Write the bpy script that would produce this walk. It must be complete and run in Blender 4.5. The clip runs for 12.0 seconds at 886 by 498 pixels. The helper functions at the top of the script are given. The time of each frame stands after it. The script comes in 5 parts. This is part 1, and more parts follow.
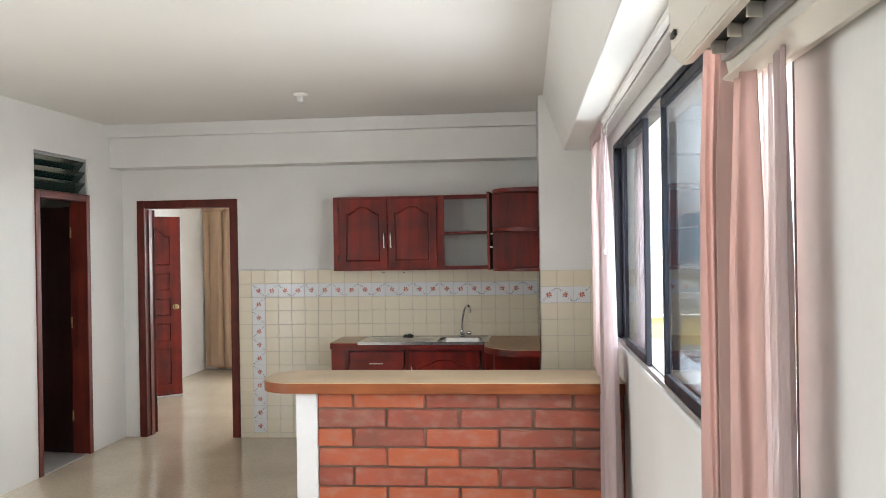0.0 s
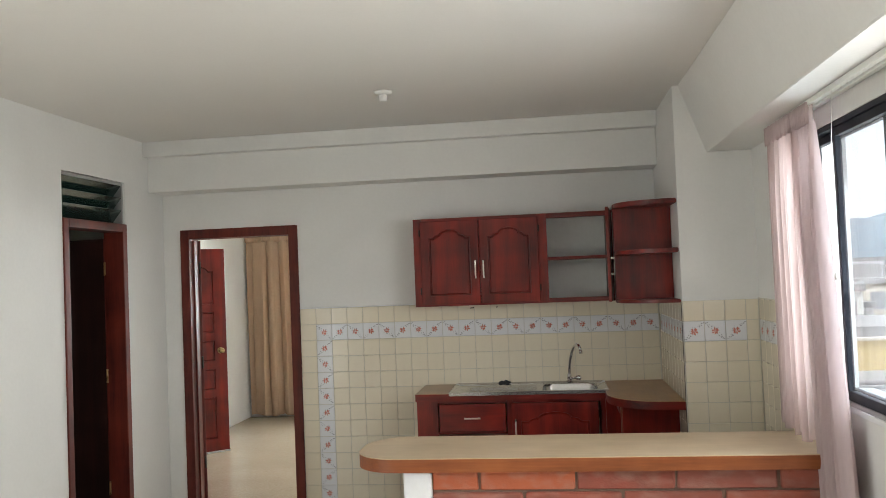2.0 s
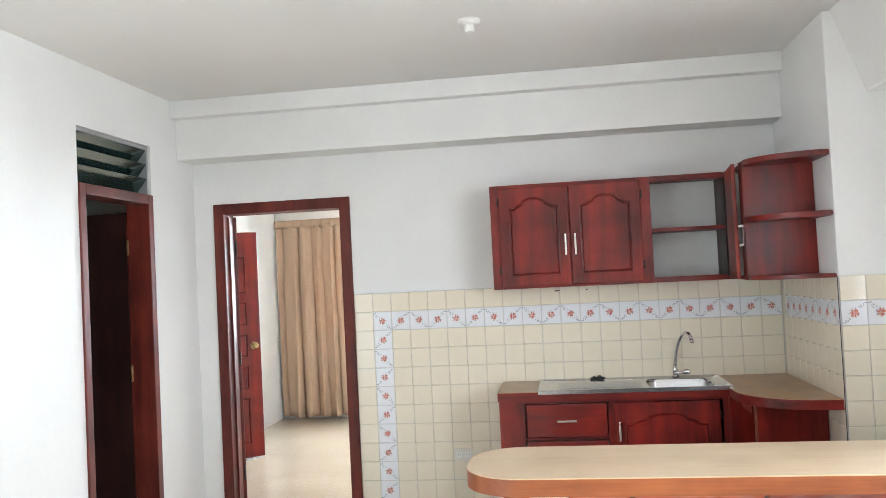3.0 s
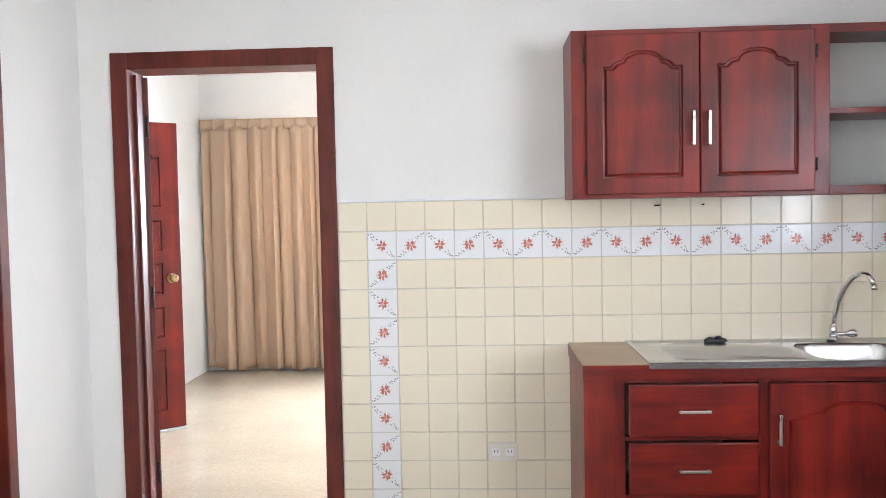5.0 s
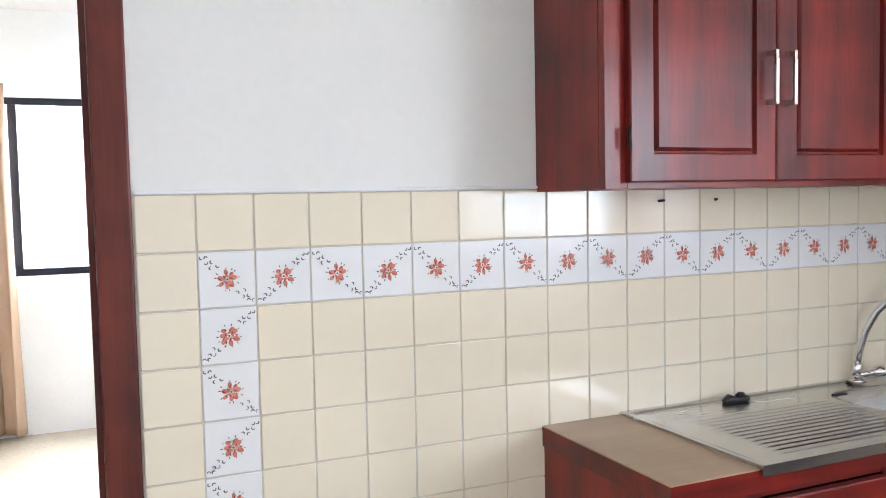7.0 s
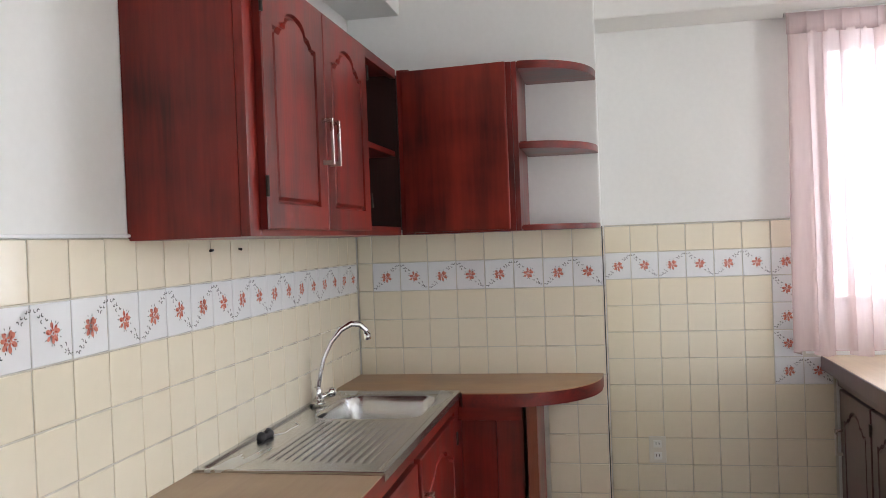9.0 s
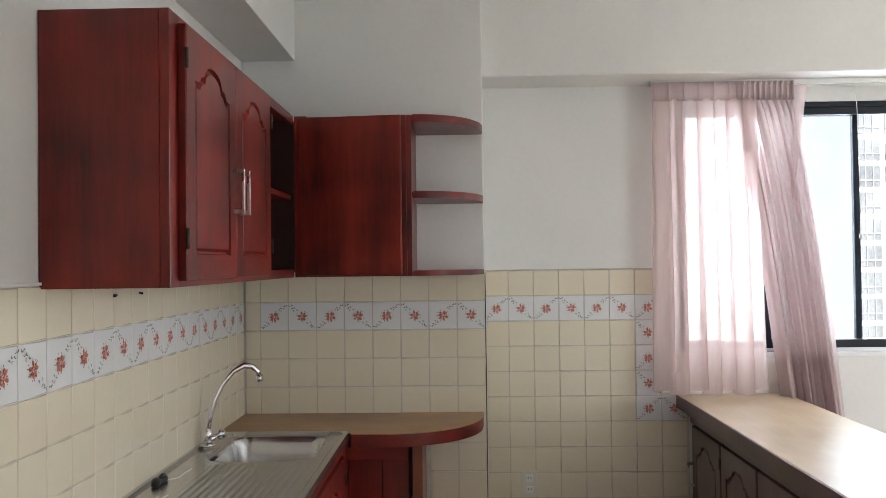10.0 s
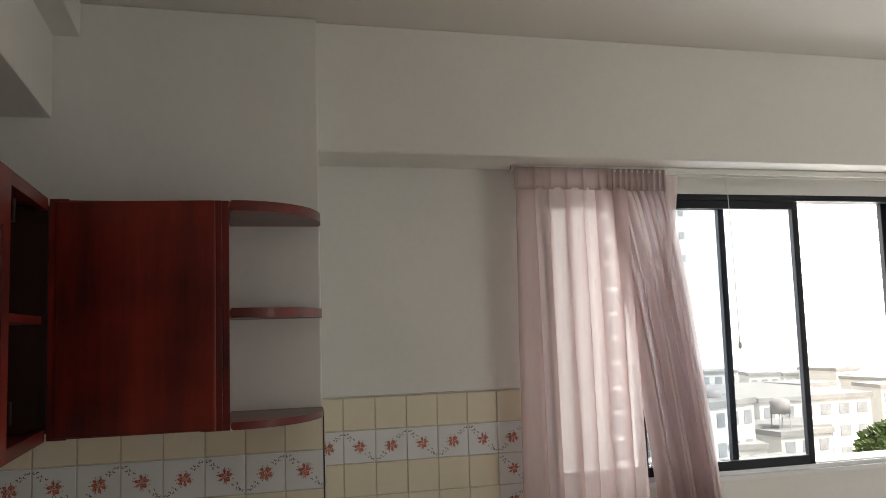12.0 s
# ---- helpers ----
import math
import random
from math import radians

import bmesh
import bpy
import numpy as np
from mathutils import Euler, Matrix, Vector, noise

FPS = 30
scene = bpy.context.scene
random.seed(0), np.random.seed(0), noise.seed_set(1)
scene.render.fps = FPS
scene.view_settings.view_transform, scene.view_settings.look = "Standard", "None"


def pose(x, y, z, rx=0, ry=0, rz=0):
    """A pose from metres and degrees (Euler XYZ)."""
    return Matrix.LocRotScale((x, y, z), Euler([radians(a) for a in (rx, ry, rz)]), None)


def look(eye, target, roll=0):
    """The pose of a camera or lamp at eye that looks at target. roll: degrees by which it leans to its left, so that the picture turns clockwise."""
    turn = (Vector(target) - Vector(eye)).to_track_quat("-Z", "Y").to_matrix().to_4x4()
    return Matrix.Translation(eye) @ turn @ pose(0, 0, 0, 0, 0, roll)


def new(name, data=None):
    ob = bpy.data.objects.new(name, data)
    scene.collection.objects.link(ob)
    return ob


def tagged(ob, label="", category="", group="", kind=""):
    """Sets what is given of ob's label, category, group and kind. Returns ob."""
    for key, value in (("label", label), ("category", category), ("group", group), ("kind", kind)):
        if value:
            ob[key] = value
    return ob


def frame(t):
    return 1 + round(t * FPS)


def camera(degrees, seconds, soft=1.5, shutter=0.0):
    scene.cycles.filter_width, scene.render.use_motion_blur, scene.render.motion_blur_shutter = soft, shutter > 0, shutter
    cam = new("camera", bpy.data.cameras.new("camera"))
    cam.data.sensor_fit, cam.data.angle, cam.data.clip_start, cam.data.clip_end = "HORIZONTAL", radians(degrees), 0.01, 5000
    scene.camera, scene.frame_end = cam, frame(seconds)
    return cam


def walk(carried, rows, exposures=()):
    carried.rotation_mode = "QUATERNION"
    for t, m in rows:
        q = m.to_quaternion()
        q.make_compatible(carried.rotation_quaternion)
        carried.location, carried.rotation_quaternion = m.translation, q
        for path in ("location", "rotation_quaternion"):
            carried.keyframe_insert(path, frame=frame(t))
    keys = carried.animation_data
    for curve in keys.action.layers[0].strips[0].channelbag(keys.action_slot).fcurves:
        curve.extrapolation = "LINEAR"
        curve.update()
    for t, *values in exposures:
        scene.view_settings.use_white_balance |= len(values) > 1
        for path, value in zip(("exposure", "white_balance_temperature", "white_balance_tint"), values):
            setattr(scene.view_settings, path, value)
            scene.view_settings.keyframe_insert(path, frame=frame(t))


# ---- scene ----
cam = camera(56.4, 12.0, soft=0.8)
PATH = [
    (0, (-0.092, -6.9, 1.61), (-0.294, -4.91, 1.606), -0.9),
    (0.5, (-0.148, -6.851, 1.637), (-0.32, -4.859, 1.701), -1.3),
    (1, (-0.229, -6.573, 1.634), (-0.401, -4.581, 1.7), -1.4),
    (1.5, (-0.463, -6.258, 1.608), (-0.716, -4.275, 1.678), -0.9),
    (2, (-0.739, -5.87, 1.629), (-0.994, -3.888, 1.697), -2.3),
    (2.5, (-0.985, -5.454, 1.61), (-1.262, -3.475, 1.673), -2.4),
    (3, (-1.264, -5.058, 1.524), (-1.547, -3.079, 1.59), -2.8),
    (3.5, (-1.446, -4.635, 1.396), (-1.733, -2.656, 1.425), -2.1),
    (3.7, (-1.534, -4.49, 1.367), (-1.832, -2.512, 1.346), -1.4),
    (5.5, (-2.08, -2.837, 1.407), (-2.059, -0.839, 1.312), -1.5),
    (6, (-2.182, -2.467, 1.409), (-2.037, -0.474, 1.31), -1.8),
    (6.5, (-2.45, -2.103, 1.425), (-2.103, -0.138, 1.299), -1.4),
    (8.3, (-3.065, -1.073, 1.366), (-1.2, -0.351, 1.346), -3.0),
    (8.5, (-3.165, -1.063, 1.39), (-1.254, -0.473, 1.362), -2.8),
    (9, (-3.277, -1.008, 1.407), (-1.314, -0.625, 1.385), -2.2),
    (9.5, (-3.363, -0.919, 1.422), (-1.372, -0.732, 1.39), -2.2),
    (10, (-3.404, -0.903, 1.475), (-1.405, -0.86, 1.51), -0.7),
    (10.5, (-3.408, -0.866, 1.658), (-1.432, -0.975, 1.944), -1.0),
    (11, (-3.343, -0.84, 1.706), (-1.371, -0.954, 2.02), -1.1),
    (11.5, (-3.018, -0.799, 1.697), (-1.044, -0.989, 1.957), -1.1),
    (12, (-2.58, -0.708, 1.671), (-0.657, -1.222, 1.866), -1.8),
]
EXPOSURES = [(0.0, 1.27, 6700, 11), (0.5, 1.20, 6650, 10), (1.0, 1.13, 6700, 10), (1.5, 0.96, 6850, 9.5), (2.0, 1.00, 6850, 8), (2.5, 1.42, 6450, 8.5), (3.0, 1.98, 6200, 9.5), (3.5, 2.03, 6200, 10), (5.5, 2.20, 6100, 13), (6.5, 2.10, 6000, 12.5),
             (8.5, 2.18, 6350, 14), (9.0, 1.98, 6350, 13), (9.5, 1.85, 6350, 12), (10.0, 1.48, 6550, 10), (10.5, 1.24, 6800, 10), (11.0, 1.24, 6850, 10), (11.5, 1.17, 6950, 10.5), (12.0, 0.42, 7200, 11)]

walk(cam, [(t, look(eye, target, lean)) for t, eye, target, lean in PATH], EXPOSURES)

# ---------------------------------------------------------------- world, daylight, exposure
world = bpy.data.worlds.new("world")
scene.world = world
world.use_nodes = True
wn, wl = world.node_tree.nodes, world.node_tree.links
sky = wn.new("ShaderNodeTexSky")
sky.sky_type = "NISHITA"
sky.sun_disc = False
sky.sun_elevation, sky.sun_rotation = radians(58), radians(240)
sky.dust_density = 1.5
haze = wn.new("ShaderNodeHueSaturation")
haze.inputs["Saturation"].default_value, haze.inputs["Value"].default_value = 0.1, 1.65
wl.new(sky.outputs[0], haze.inputs["Color"])
wl.new(haze.outputs[0], wn["Background"].inputs[0])
wn["Background"].inputs[1].default_value = 0.15

sun = bpy.data.lights.new("sun", "SUN")
sun.energy, sun.angle, sun.color = 5.0, radians(3), (1.0, 0.96, 0.9)
sun_ob = new("sun", sun)
sun_ob.matrix_world = pose(0, 0, 30, 32, 0, -60)


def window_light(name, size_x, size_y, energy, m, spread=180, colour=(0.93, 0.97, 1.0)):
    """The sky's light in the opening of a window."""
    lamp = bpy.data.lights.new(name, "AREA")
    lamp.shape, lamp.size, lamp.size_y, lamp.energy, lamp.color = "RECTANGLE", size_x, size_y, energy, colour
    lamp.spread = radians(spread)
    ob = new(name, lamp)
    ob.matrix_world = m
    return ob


window_light("living_window_light", 3.3, 1.1, 38, pose(0.72, -3.55, 1.65, 72, 0, 90), 160)
window_light("bedroom_window_light", 2.4, 1.1, 95, pose(-2.9, 4.3, 1.58, -68, 0, 0), 150)
# made-up fill lamp: brightens the room from an opening that stays out of view
window_light("unseen_fill_light", 2.4, 1.9, 23, pose(-3.85, -5.6, 1.1, 86, 0, -90))


# ---------------------------------------------------------------- materials
def mat(name, colour, rough=0.5, vary=0.12, scale=6.0, fine=60.0, bump=0.0, metal=0.0, per_object=0.0, coat=0.0, stretch=(1, 1, 1), spec=0.5, dirt=None):
    """A paint-like surface: two scales of noise on colour and gloss, and a fine relief."""
    m = bpy.data.materials.new(name)
    m.use_nodes = True
    n, l = m.node_tree.nodes, m.node_tree.links
    b = n["Principled BSDF"]
    b.inputs["Roughness"].default_value, b.inputs["Metallic"].default_value = rough, metal
    b.inputs["Coat Weight"].default_value, b.inputs["Coat Roughness"].default_value = coat, 0.12
    b.inputs["Specular IOR Level"].default_value = spec
    co = n.new("ShaderNodeTexCoord")
    mp = n.new("ShaderNodeMapping")
    mp.inputs["Scale"].default_value = stretch
    l.new(co.outputs["Object"], mp.inputs[0])
    big, small = n.new("ShaderNodeTexNoise"), n.new("ShaderNodeTexNoise")
    big.inputs["Scale"].default_value, small.inputs["Scale"].default_value = scale, fine
    big.inputs["Detail"].default_value, small.inputs["Detail"].default_value = 4, 3
    l.new(mp.outputs[0], big.inputs[0]), l.new(mp.outputs[0], small.inputs[0])
    mix = n.new("ShaderNodeMath")
    mix.operation = "MULTIPLY_ADD"
    mix.inputs[1].default_value = 0.45
    l.new(small.outputs[0], mix.inputs[0]), l.new(big.outputs[0], mix.inputs[2])
    if per_object:
        info, add = n.new("ShaderNodeObjectInfo"), n.new("ShaderNodeMath")
        add.operation = "MULTIPLY_ADD"
        add.inputs[1].default_value = per_object
        l.new(info.outputs["Random"], add.inputs[0]), l.new(mix.outputs[0], add.inputs[2])
        src = add.outputs[0]
    else:
        src = mix.outputs[0]
    ramp = n.new("ShaderNodeValToRGB")
    lo, hi = 0.4, 1.0 + per_object
    ramp.color_ramp.elements[0].position, ramp.color_ramp.elements[1].position = lo / (hi + 0.05), min(1.0, hi / (hi + 0.05))
    ramp.color_ramp.elements[0].color = [c * (1 - vary) for c in (dirt or colour)] + [1]
    ramp.color_ramp.elements[1].color = [min(1, c * (1 + vary * 0.6)) for c in colour] + [1]
    l.new(src, ramp.inputs[0]), l.new(ramp.outputs[0], b.inputs["Base Color"])
    rr = n.new("ShaderNodeMapRange")
    rr.inputs["From Min"].default_value, rr.inputs["From Max"].default_value = 0.3, 0.75
    rr.inputs["To Min"].default_value, rr.inputs["To Max"].default_value = max(0.02, rough * 0.8), min(1, rough * 1.2)
    l.new(big.outputs[0], rr.inputs[0]), l.new(rr.outputs[0], b.inputs["Roughness"])
    if bump:
        bp = n.new("ShaderNodeBump")
        bp.inputs["Strength"].default_value, bp.inputs["Distance"].default_value = 0.5, bump
        l.new(mix.outputs[0], bp.inputs["Height"]), l.new(bp.outputs[0], b.inputs["Normal"])
    return m


def wood(name, light, dark, rough=0.35, coat=0.25, along="Z", grain=14.0):
    """Stained wood with a grain that runs along one axis."""
    m = bpy.data.materials.new(name)
    m.use_nodes = True
    n, l = m.node_tree.nodes, m.node_tree.links
    b = n["Principled BSDF"]
    b.inputs["Coat Weight"].default_value, b.inputs["Coat Roughness"].default_value = coat, 0.2
    co, mp = n.new("ShaderNodeTexCoord"), n.new("ShaderNodeMapping")
    s = {"X": (0.07, 1, 1), "Y": (1, 0.07, 1), "Z": (1, 1, 0.07)}[along]
    mp.inputs["Scale"].default_value = s
    l.new(co.outputs["Object"], mp.inputs[0])
    g, f, blotch = n.new("ShaderNodeTexNoise"), n.new("ShaderNodeTexNoise"), n.new("ShaderNodeTexNoise")
    g.inputs["Scale"].default_value, g.inputs["Detail"].default_value, g.inputs["Distortion"].default_value = grain, 5, 0.6
    f.inputs["Scale"].default_value, f.inputs["Detail"].default_value = grain * 9, 3
    blotch.inputs["Scale"].default_value, blotch.inputs["Detail"].default_value = 4.5, 3
    l.new(mp.outputs[0], g.inputs[0]), l.new(mp.outputs[0], f.inputs[0]), l.new(co.outputs["Object"], blotch.inputs[0])
    a1, a2, mr = n.new("ShaderNodeMath"), n.new("ShaderNodeMath"), n.new("ShaderNodeMapRange")
    a1.operation = a2.operation = "MULTIPLY_ADD"
    a1.inputs[1].default_value, a2.inputs[1].default_value = 0.35, 1.0
    l.new(f.outputs[0], a1.inputs[0]), l.new(g.outputs[0], a1.inputs[2])
    l.new(blotch.outputs[0], a2.inputs[0]), l.new(a1.outputs[0], a2.inputs[2])
    mr.inputs["From Min"].default_value, mr.inputs["From Max"].default_value = 0.85, 1.5
    l.new(a2.outputs[0], mr.inputs[0])
    ramp = n.new("ShaderNodeValToRGB")
    ramp.color_ramp.elements[0].position, ramp.color_ramp.elements[1].position = 0.05, 0.95
    mid = ramp.color_ramp.elements.new(0.5)
    ramp.color_ramp.elements[0].color = (*dark, 1)
    mid.color = (*[(p + q) / 2 for p, q in zip(light, dark)], 1)
    ramp.color_ramp.elements[-1].color = (*light, 1)
    l.new(mr.outputs[0], ramp.inputs[0]), l.new(ramp.outputs[0], b.inputs["Base Color"])
    b.inputs["Specular IOR Level"].default_value = 0.3
    rr = n.new("ShaderNodeMapRange")
    rr.inputs["To Min"].default_value, rr.inputs["To Max"].default_value = rough * 0.75, rough * 1.35
    l.new(g.outputs[0], rr.inputs[0]), l.new(rr.outputs[0], b.inputs["Roughness"])
    bp = n.new("ShaderNodeBump")
    bp.inputs["Strength"].default_value, bp.inputs["Distance"].default_value = 0.25, 0.0006
    l.new(f.outputs[0], bp.inputs["Height"]), l.new(bp.outputs[0], b.inputs["Normal"])
    return m


def terrazzo(name, base, chip_a, chip_b, rough):
    """Polished terrazzo: chips of two tones in a pale ground."""
    m = bpy.data.materials.new(name)
    m.use_nodes = True
    n, l = m.node_tree.nodes, m.node_tree.links
    b = n["Principled BSDF"]
    co = n.new("ShaderNodeTexCoord")
    v, big = n.new("ShaderNodeTexVoronoi"), n.new("ShaderNodeTexNoise")
    v.inputs["Scale"].default_value, big.inputs["Scale"].default_value = 80, 1.6
    l.new(co.outputs["Object"], v.inputs["Vector"]), l.new(co.outputs["Object"], big.inputs[0])
    ramp = n.new("ShaderNodeValToRGB")
    ramp.color_ramp.interpolation = "CONSTANT"
    e = ramp.color_ramp.elements
    e[0].position, e[0].color = 0.0, (*base, 1)
    e[1].position, e[1].color = 0.62, (*chip_a, 1)
    x = e.new(0.86)
    x.color = (*chip_b, 1)
    l.new(v.outputs["Color"], ramp.inputs[0])
    tone = n.new("ShaderNodeMix")
    tone.data_type, tone.blend_type = "RGBA", "MULTIPLY"
    tone.inputs[0].default_value = 0.35
    l.new(ramp.outputs[0], tone.inputs[6]), l.new(big.outputs[0], tone.inputs[7])
    l.new(tone.outputs[2], b.inputs["Base Color"])
    rr = n.new("ShaderNodeMapRange")
    rr.inputs["To Min"].default_value, rr.inputs["To Max"].default_value = rough * 0.6, rough * 1.6
    l.new(big.outputs[0], rr.inputs[0]), l.new(rr.outputs[0], b.inputs["Roughness"])
    return m


def cloth(name, colour, clear, translucent, rough=0.9):
    """Woven cloth that lets light through; clear: how open the weave is."""
    m = bpy.data.materials.new(name)
    m.use_nodes = True
    n, l = m.node_tree.nodes, m.node_tree.links
    b, out = n["Principled BSDF"], n["Material Output"]
    co, w, mp = n.new("ShaderNodeTexCoord"), n.new("ShaderNodeTexNoise"), n.new("ShaderNodeMapping")
    mp.inputs["Scale"].default_value = (1, 1, 0.12)
    w.inputs["Scale"].default_value, w.inputs["Detail"].default_value = 90, 4
    l.new(co.outputs["Object"], mp.inputs[0]), l.new(mp.outputs[0], w.inputs[0])
    ramp = n.new("ShaderNodeValToRGB")
    ramp.color_ramp.elements[0].color = (*[c * 0.85 for c in colour], 1)
    ramp.color_ramp.elements[1].color = (*colour, 1)
    l.new(w.outputs[0], ramp.inputs[0]), l.new(ramp.outputs[0], b.inputs["Base Color"])
    b.inputs["Roughness"].default_value = rough
    b.inputs["Specular IOR Level"].default_value = 0.1
    tr, tp, m1, m2 = n.new("ShaderNodeBsdfTranslucent"), n.new("ShaderNodeBsdfTransparent"), n.new("ShaderNodeMixShader"), n.new("ShaderNodeMixShader")
    l.new(ramp.outputs[0], tr.inputs[0])
    m1.inputs[0].default_value, m2.inputs[0].default_value = translucent, clear
    l.new(b.outputs[0], m1.inputs[1]), l.new(tr.outputs[0], m1.inputs[2])
    l.new(m1.outputs[0], m2.inputs[1]), l.new(tp.outputs[0], m2.inputs[2]), l.new(m2.outputs[0], out.inputs[0])
    return m


def glass(name, tint=(0.86, 0.89, 0.915)):
    m = bpy.data.materials.new(name)
    m.use_nodes = True
    n, l = m.node_tree.nodes, m.node_tree.links
    tp, gl, lw, pw, mx = n.new("ShaderNodeBsdfTransparent"), n.new("ShaderNodeBsdfGlossy"), n.new("ShaderNodeLayerWeight"), n.new("ShaderNodeMath"), n.new("ShaderNodeMixShader")
    tp.inputs[0].default_value = (*tint, 1)
    gl.inputs["Roughness"].default_value = 0.02
    pw.operation = "POWER"
    pw.inputs[1].default_value = 5.0
    l.new(lw.outputs["Facing"], pw.inputs[0]), l.new(pw.outputs[0], mx.inputs[0])
    l.new(tp.outputs[0], mx.inputs[1]), l.new(gl.outputs[0], mx.inputs[2])
    l.new(mx.outputs[0], n["Material Output"].inputs[0])
    return m


def brick_clay(name):
    """Hand-made bricks: each its own red, brown or orange, with mortar smeared over in patches."""
    m = bpy.data.materials.new(name)
    m.use_nodes = True
    n, l = m.node_tree.nodes, m.node_tree.links
    b = n["Principled BSDF"]
    b.inputs["Roughness"].default_value = 0.85
    co, info, ramp = n.new("ShaderNodeTexCoord"), n.new("ShaderNodeObjectInfo"), n.new("ShaderNodeValToRGB")
    e = ramp.color_ramp.elements
    e[0].position, e[0].color = 0.0, (0.20, 0.080, 0.058, 1)
    e[1].position, e[1].color = 1.0, (0.47, 0.125, 0.058, 1)
    for pos, c in ((0.25, (0.33, 0.085, 0.057, 1)), (0.5, (0.27, 0.095, 0.070, 1)), (0.75, (0.39, 0.100, 0.060, 1))):
        x = e.new(pos)
        x.color = c
    shift = n.new("ShaderNodeVectorMath")
    shift.operation = "MULTIPLY_ADD"
    shift.inputs[1].default_value = (7, 5, 3)
    l.new(info.outputs["Random"], shift.inputs[0]), l.new(co.outputs["Object"], shift.inputs[2])
    mp = n.new("ShaderNodeMapping")
    mp.inputs["Scale"].default_value = (0.6, 1, 1)
    l.new(shift.outputs[0], mp.inputs[0])
    tone, smear, fine = n.new("ShaderNodeTexNoise"), n.new("ShaderNodeTexNoise"), n.new("ShaderNodeTexNoise")
    for node, s, d in ((tone, 11, 3), (smear, 19, 6), (fine, 120, 3)):
        node.inputs["Scale"].default_value, node.inputs["Detail"].default_value = s, d
        l.new(mp.outputs[0], node.inputs[0])
    mixf = n.new("ShaderNodeMath")
    mixf.operation = "MULTIPLY_ADD"
    mixf.inputs[1].default_value = 0.55
    off = n.new("ShaderNodeMath")
    off.operation = "MULTIPLY_ADD"
    off.inputs[1].default_value, off.inputs[2].default_value = 1.0, -0.25
    l.new(tone.outputs[0], off.inputs[0])
    l.new(off.outputs[0], mixf.inputs[0]), l.new(info.outputs["Random"], mixf.inputs[2])
    l.new(mixf.outputs[0], ramp.inputs[0])
    mask = n.new("ShaderNodeMapRange")
    mask.inputs["From Min"].default_value, mask.inputs["From Max"].default_value = 0.47, 0.72
    mask.inputs["To Max"].default_value = 0.45
    l.new(smear.outputs[0], mask.inputs[0])
    mx = n.new("ShaderNodeMix")
    mx.data_type = "RGBA"
    mx.inputs[7].default_value = (0.40, 0.235, 0.19, 1)
    l.new(mask.outputs[0], mx.inputs[0]), l.new(ramp.outputs[0], mx.inputs[6]), l.new(mx.outputs[2], b.inputs["Base Color"])
    bp = n.new("ShaderNodeBump")
    bp.inputs["Strength"].default_value, bp.inputs["Distance"].default_value = 0.6, 0.003
    l.new(fine.outputs[0], bp.inputs["Height"]), l.new(bp.outputs[0], b.inputs["Normal"])
    return m


M_WALL = mat("wall_paint", (0.80, 0.80, 0.785), 0.6, 0.05, 2.6, 45, 0.0012)
M_CEIL = mat("ceiling_paint", (0.80, 0.79, 0.77), 0.8, 0.03, 1.5, 60, 0.001)
M_POST = mat("white_plaster", (0.82, 0.83, 0.85), 0.6, 0.05, 5, 60, 0.0015)
M_FLOOR = terrazzo("floor_terrazzo", (0.665, 0.565, 0.435), (0.70, 0.605, 0.475), (0.61, 0.51, 0.385), 0.05)
M_MAHOGANY = wood("mahogany_stain", (0.240, 0.0175, 0.0105), (0.062, 0.0056, 0.0045), 0.36, 0.32, "Z")
M_MAHOGANY_X = wood("mahogany_stain_flat", (0.240, 0.0175, 0.0105), (0.062, 0.0056, 0.0045), 0.36, 0.32, "X")
M_MAHOGANY_Y = wood("mahogany_stain_side", (0.240, 0.0175, 0.0105), (0.062, 0.0056, 0.0045), 0.36, 0.32, "Y")
M_DOOR = wood("red_door_stain", (0.245, 0.016, 0.008), (0.085, 0.0065, 0.0045), 0.42, 0.2, "Z")
M_FRAME = wood("door_frame_stain", (0.175, 0.029, 0.018), (0.064, 0.0105, 0.008), 0.46, 0.12, "Z")
# near-black wood; on the bathroom door it stands for shade
M_DARKWOOD_SHADE = wood("dark_wood_and_shade", (0.040, 0.014, 0.012), (0.015, 0.007, 0.006), 0.45, 0.08, "Z")
M_LAMINATE = wood("tan_laminate", (0.61, 0.475, 0.33), (0.47, 0.345, 0.22), 0.34, 0.06, "X", 9)
M_LAMINATE_SINK = wood("worn_tan_laminate", (0.50, 0.36, 0.235), (0.37, 0.25, 0.155), 0.34, 0.08, "X", 9)
M_LAMINATE_Y = wood("tan_laminate_cross", (0.50, 0.31, 0.165), (0.34, 0.195, 0.10), 0.35, 0.1, "Y", 9)
M_BAREDGE = wood("orange_edge_stain", (0.38, 0.118, 0.040), (0.20, 0.056, 0.020), 0.38, 0.2, "X")
M_WORN = wood("worn_mahogany", (0.235, 0.0215, 0.011), (0.040, 0.0048, 0.004), 0.42, 0.15, "Z", 8)
# purple and pale: reflected light on the dark wood is put into this colour
M_BAR_SHEEN = wood("dark_wood_purple_sheen", (0.120, 0.064, 0.078), (0.055, 0.028, 0.036), 0.30, 0.6, "Z")
M_EDGEWORN = wood("worn_brown_edge", (0.24, 0.075, 0.042), (0.12, 0.034, 0.022), 0.45, 0.05, "Z")
M_BACKPANEL = mat("pale_back_panel", (0.72, 0.74, 0.72), 0.5, 0.08, 4, 40)
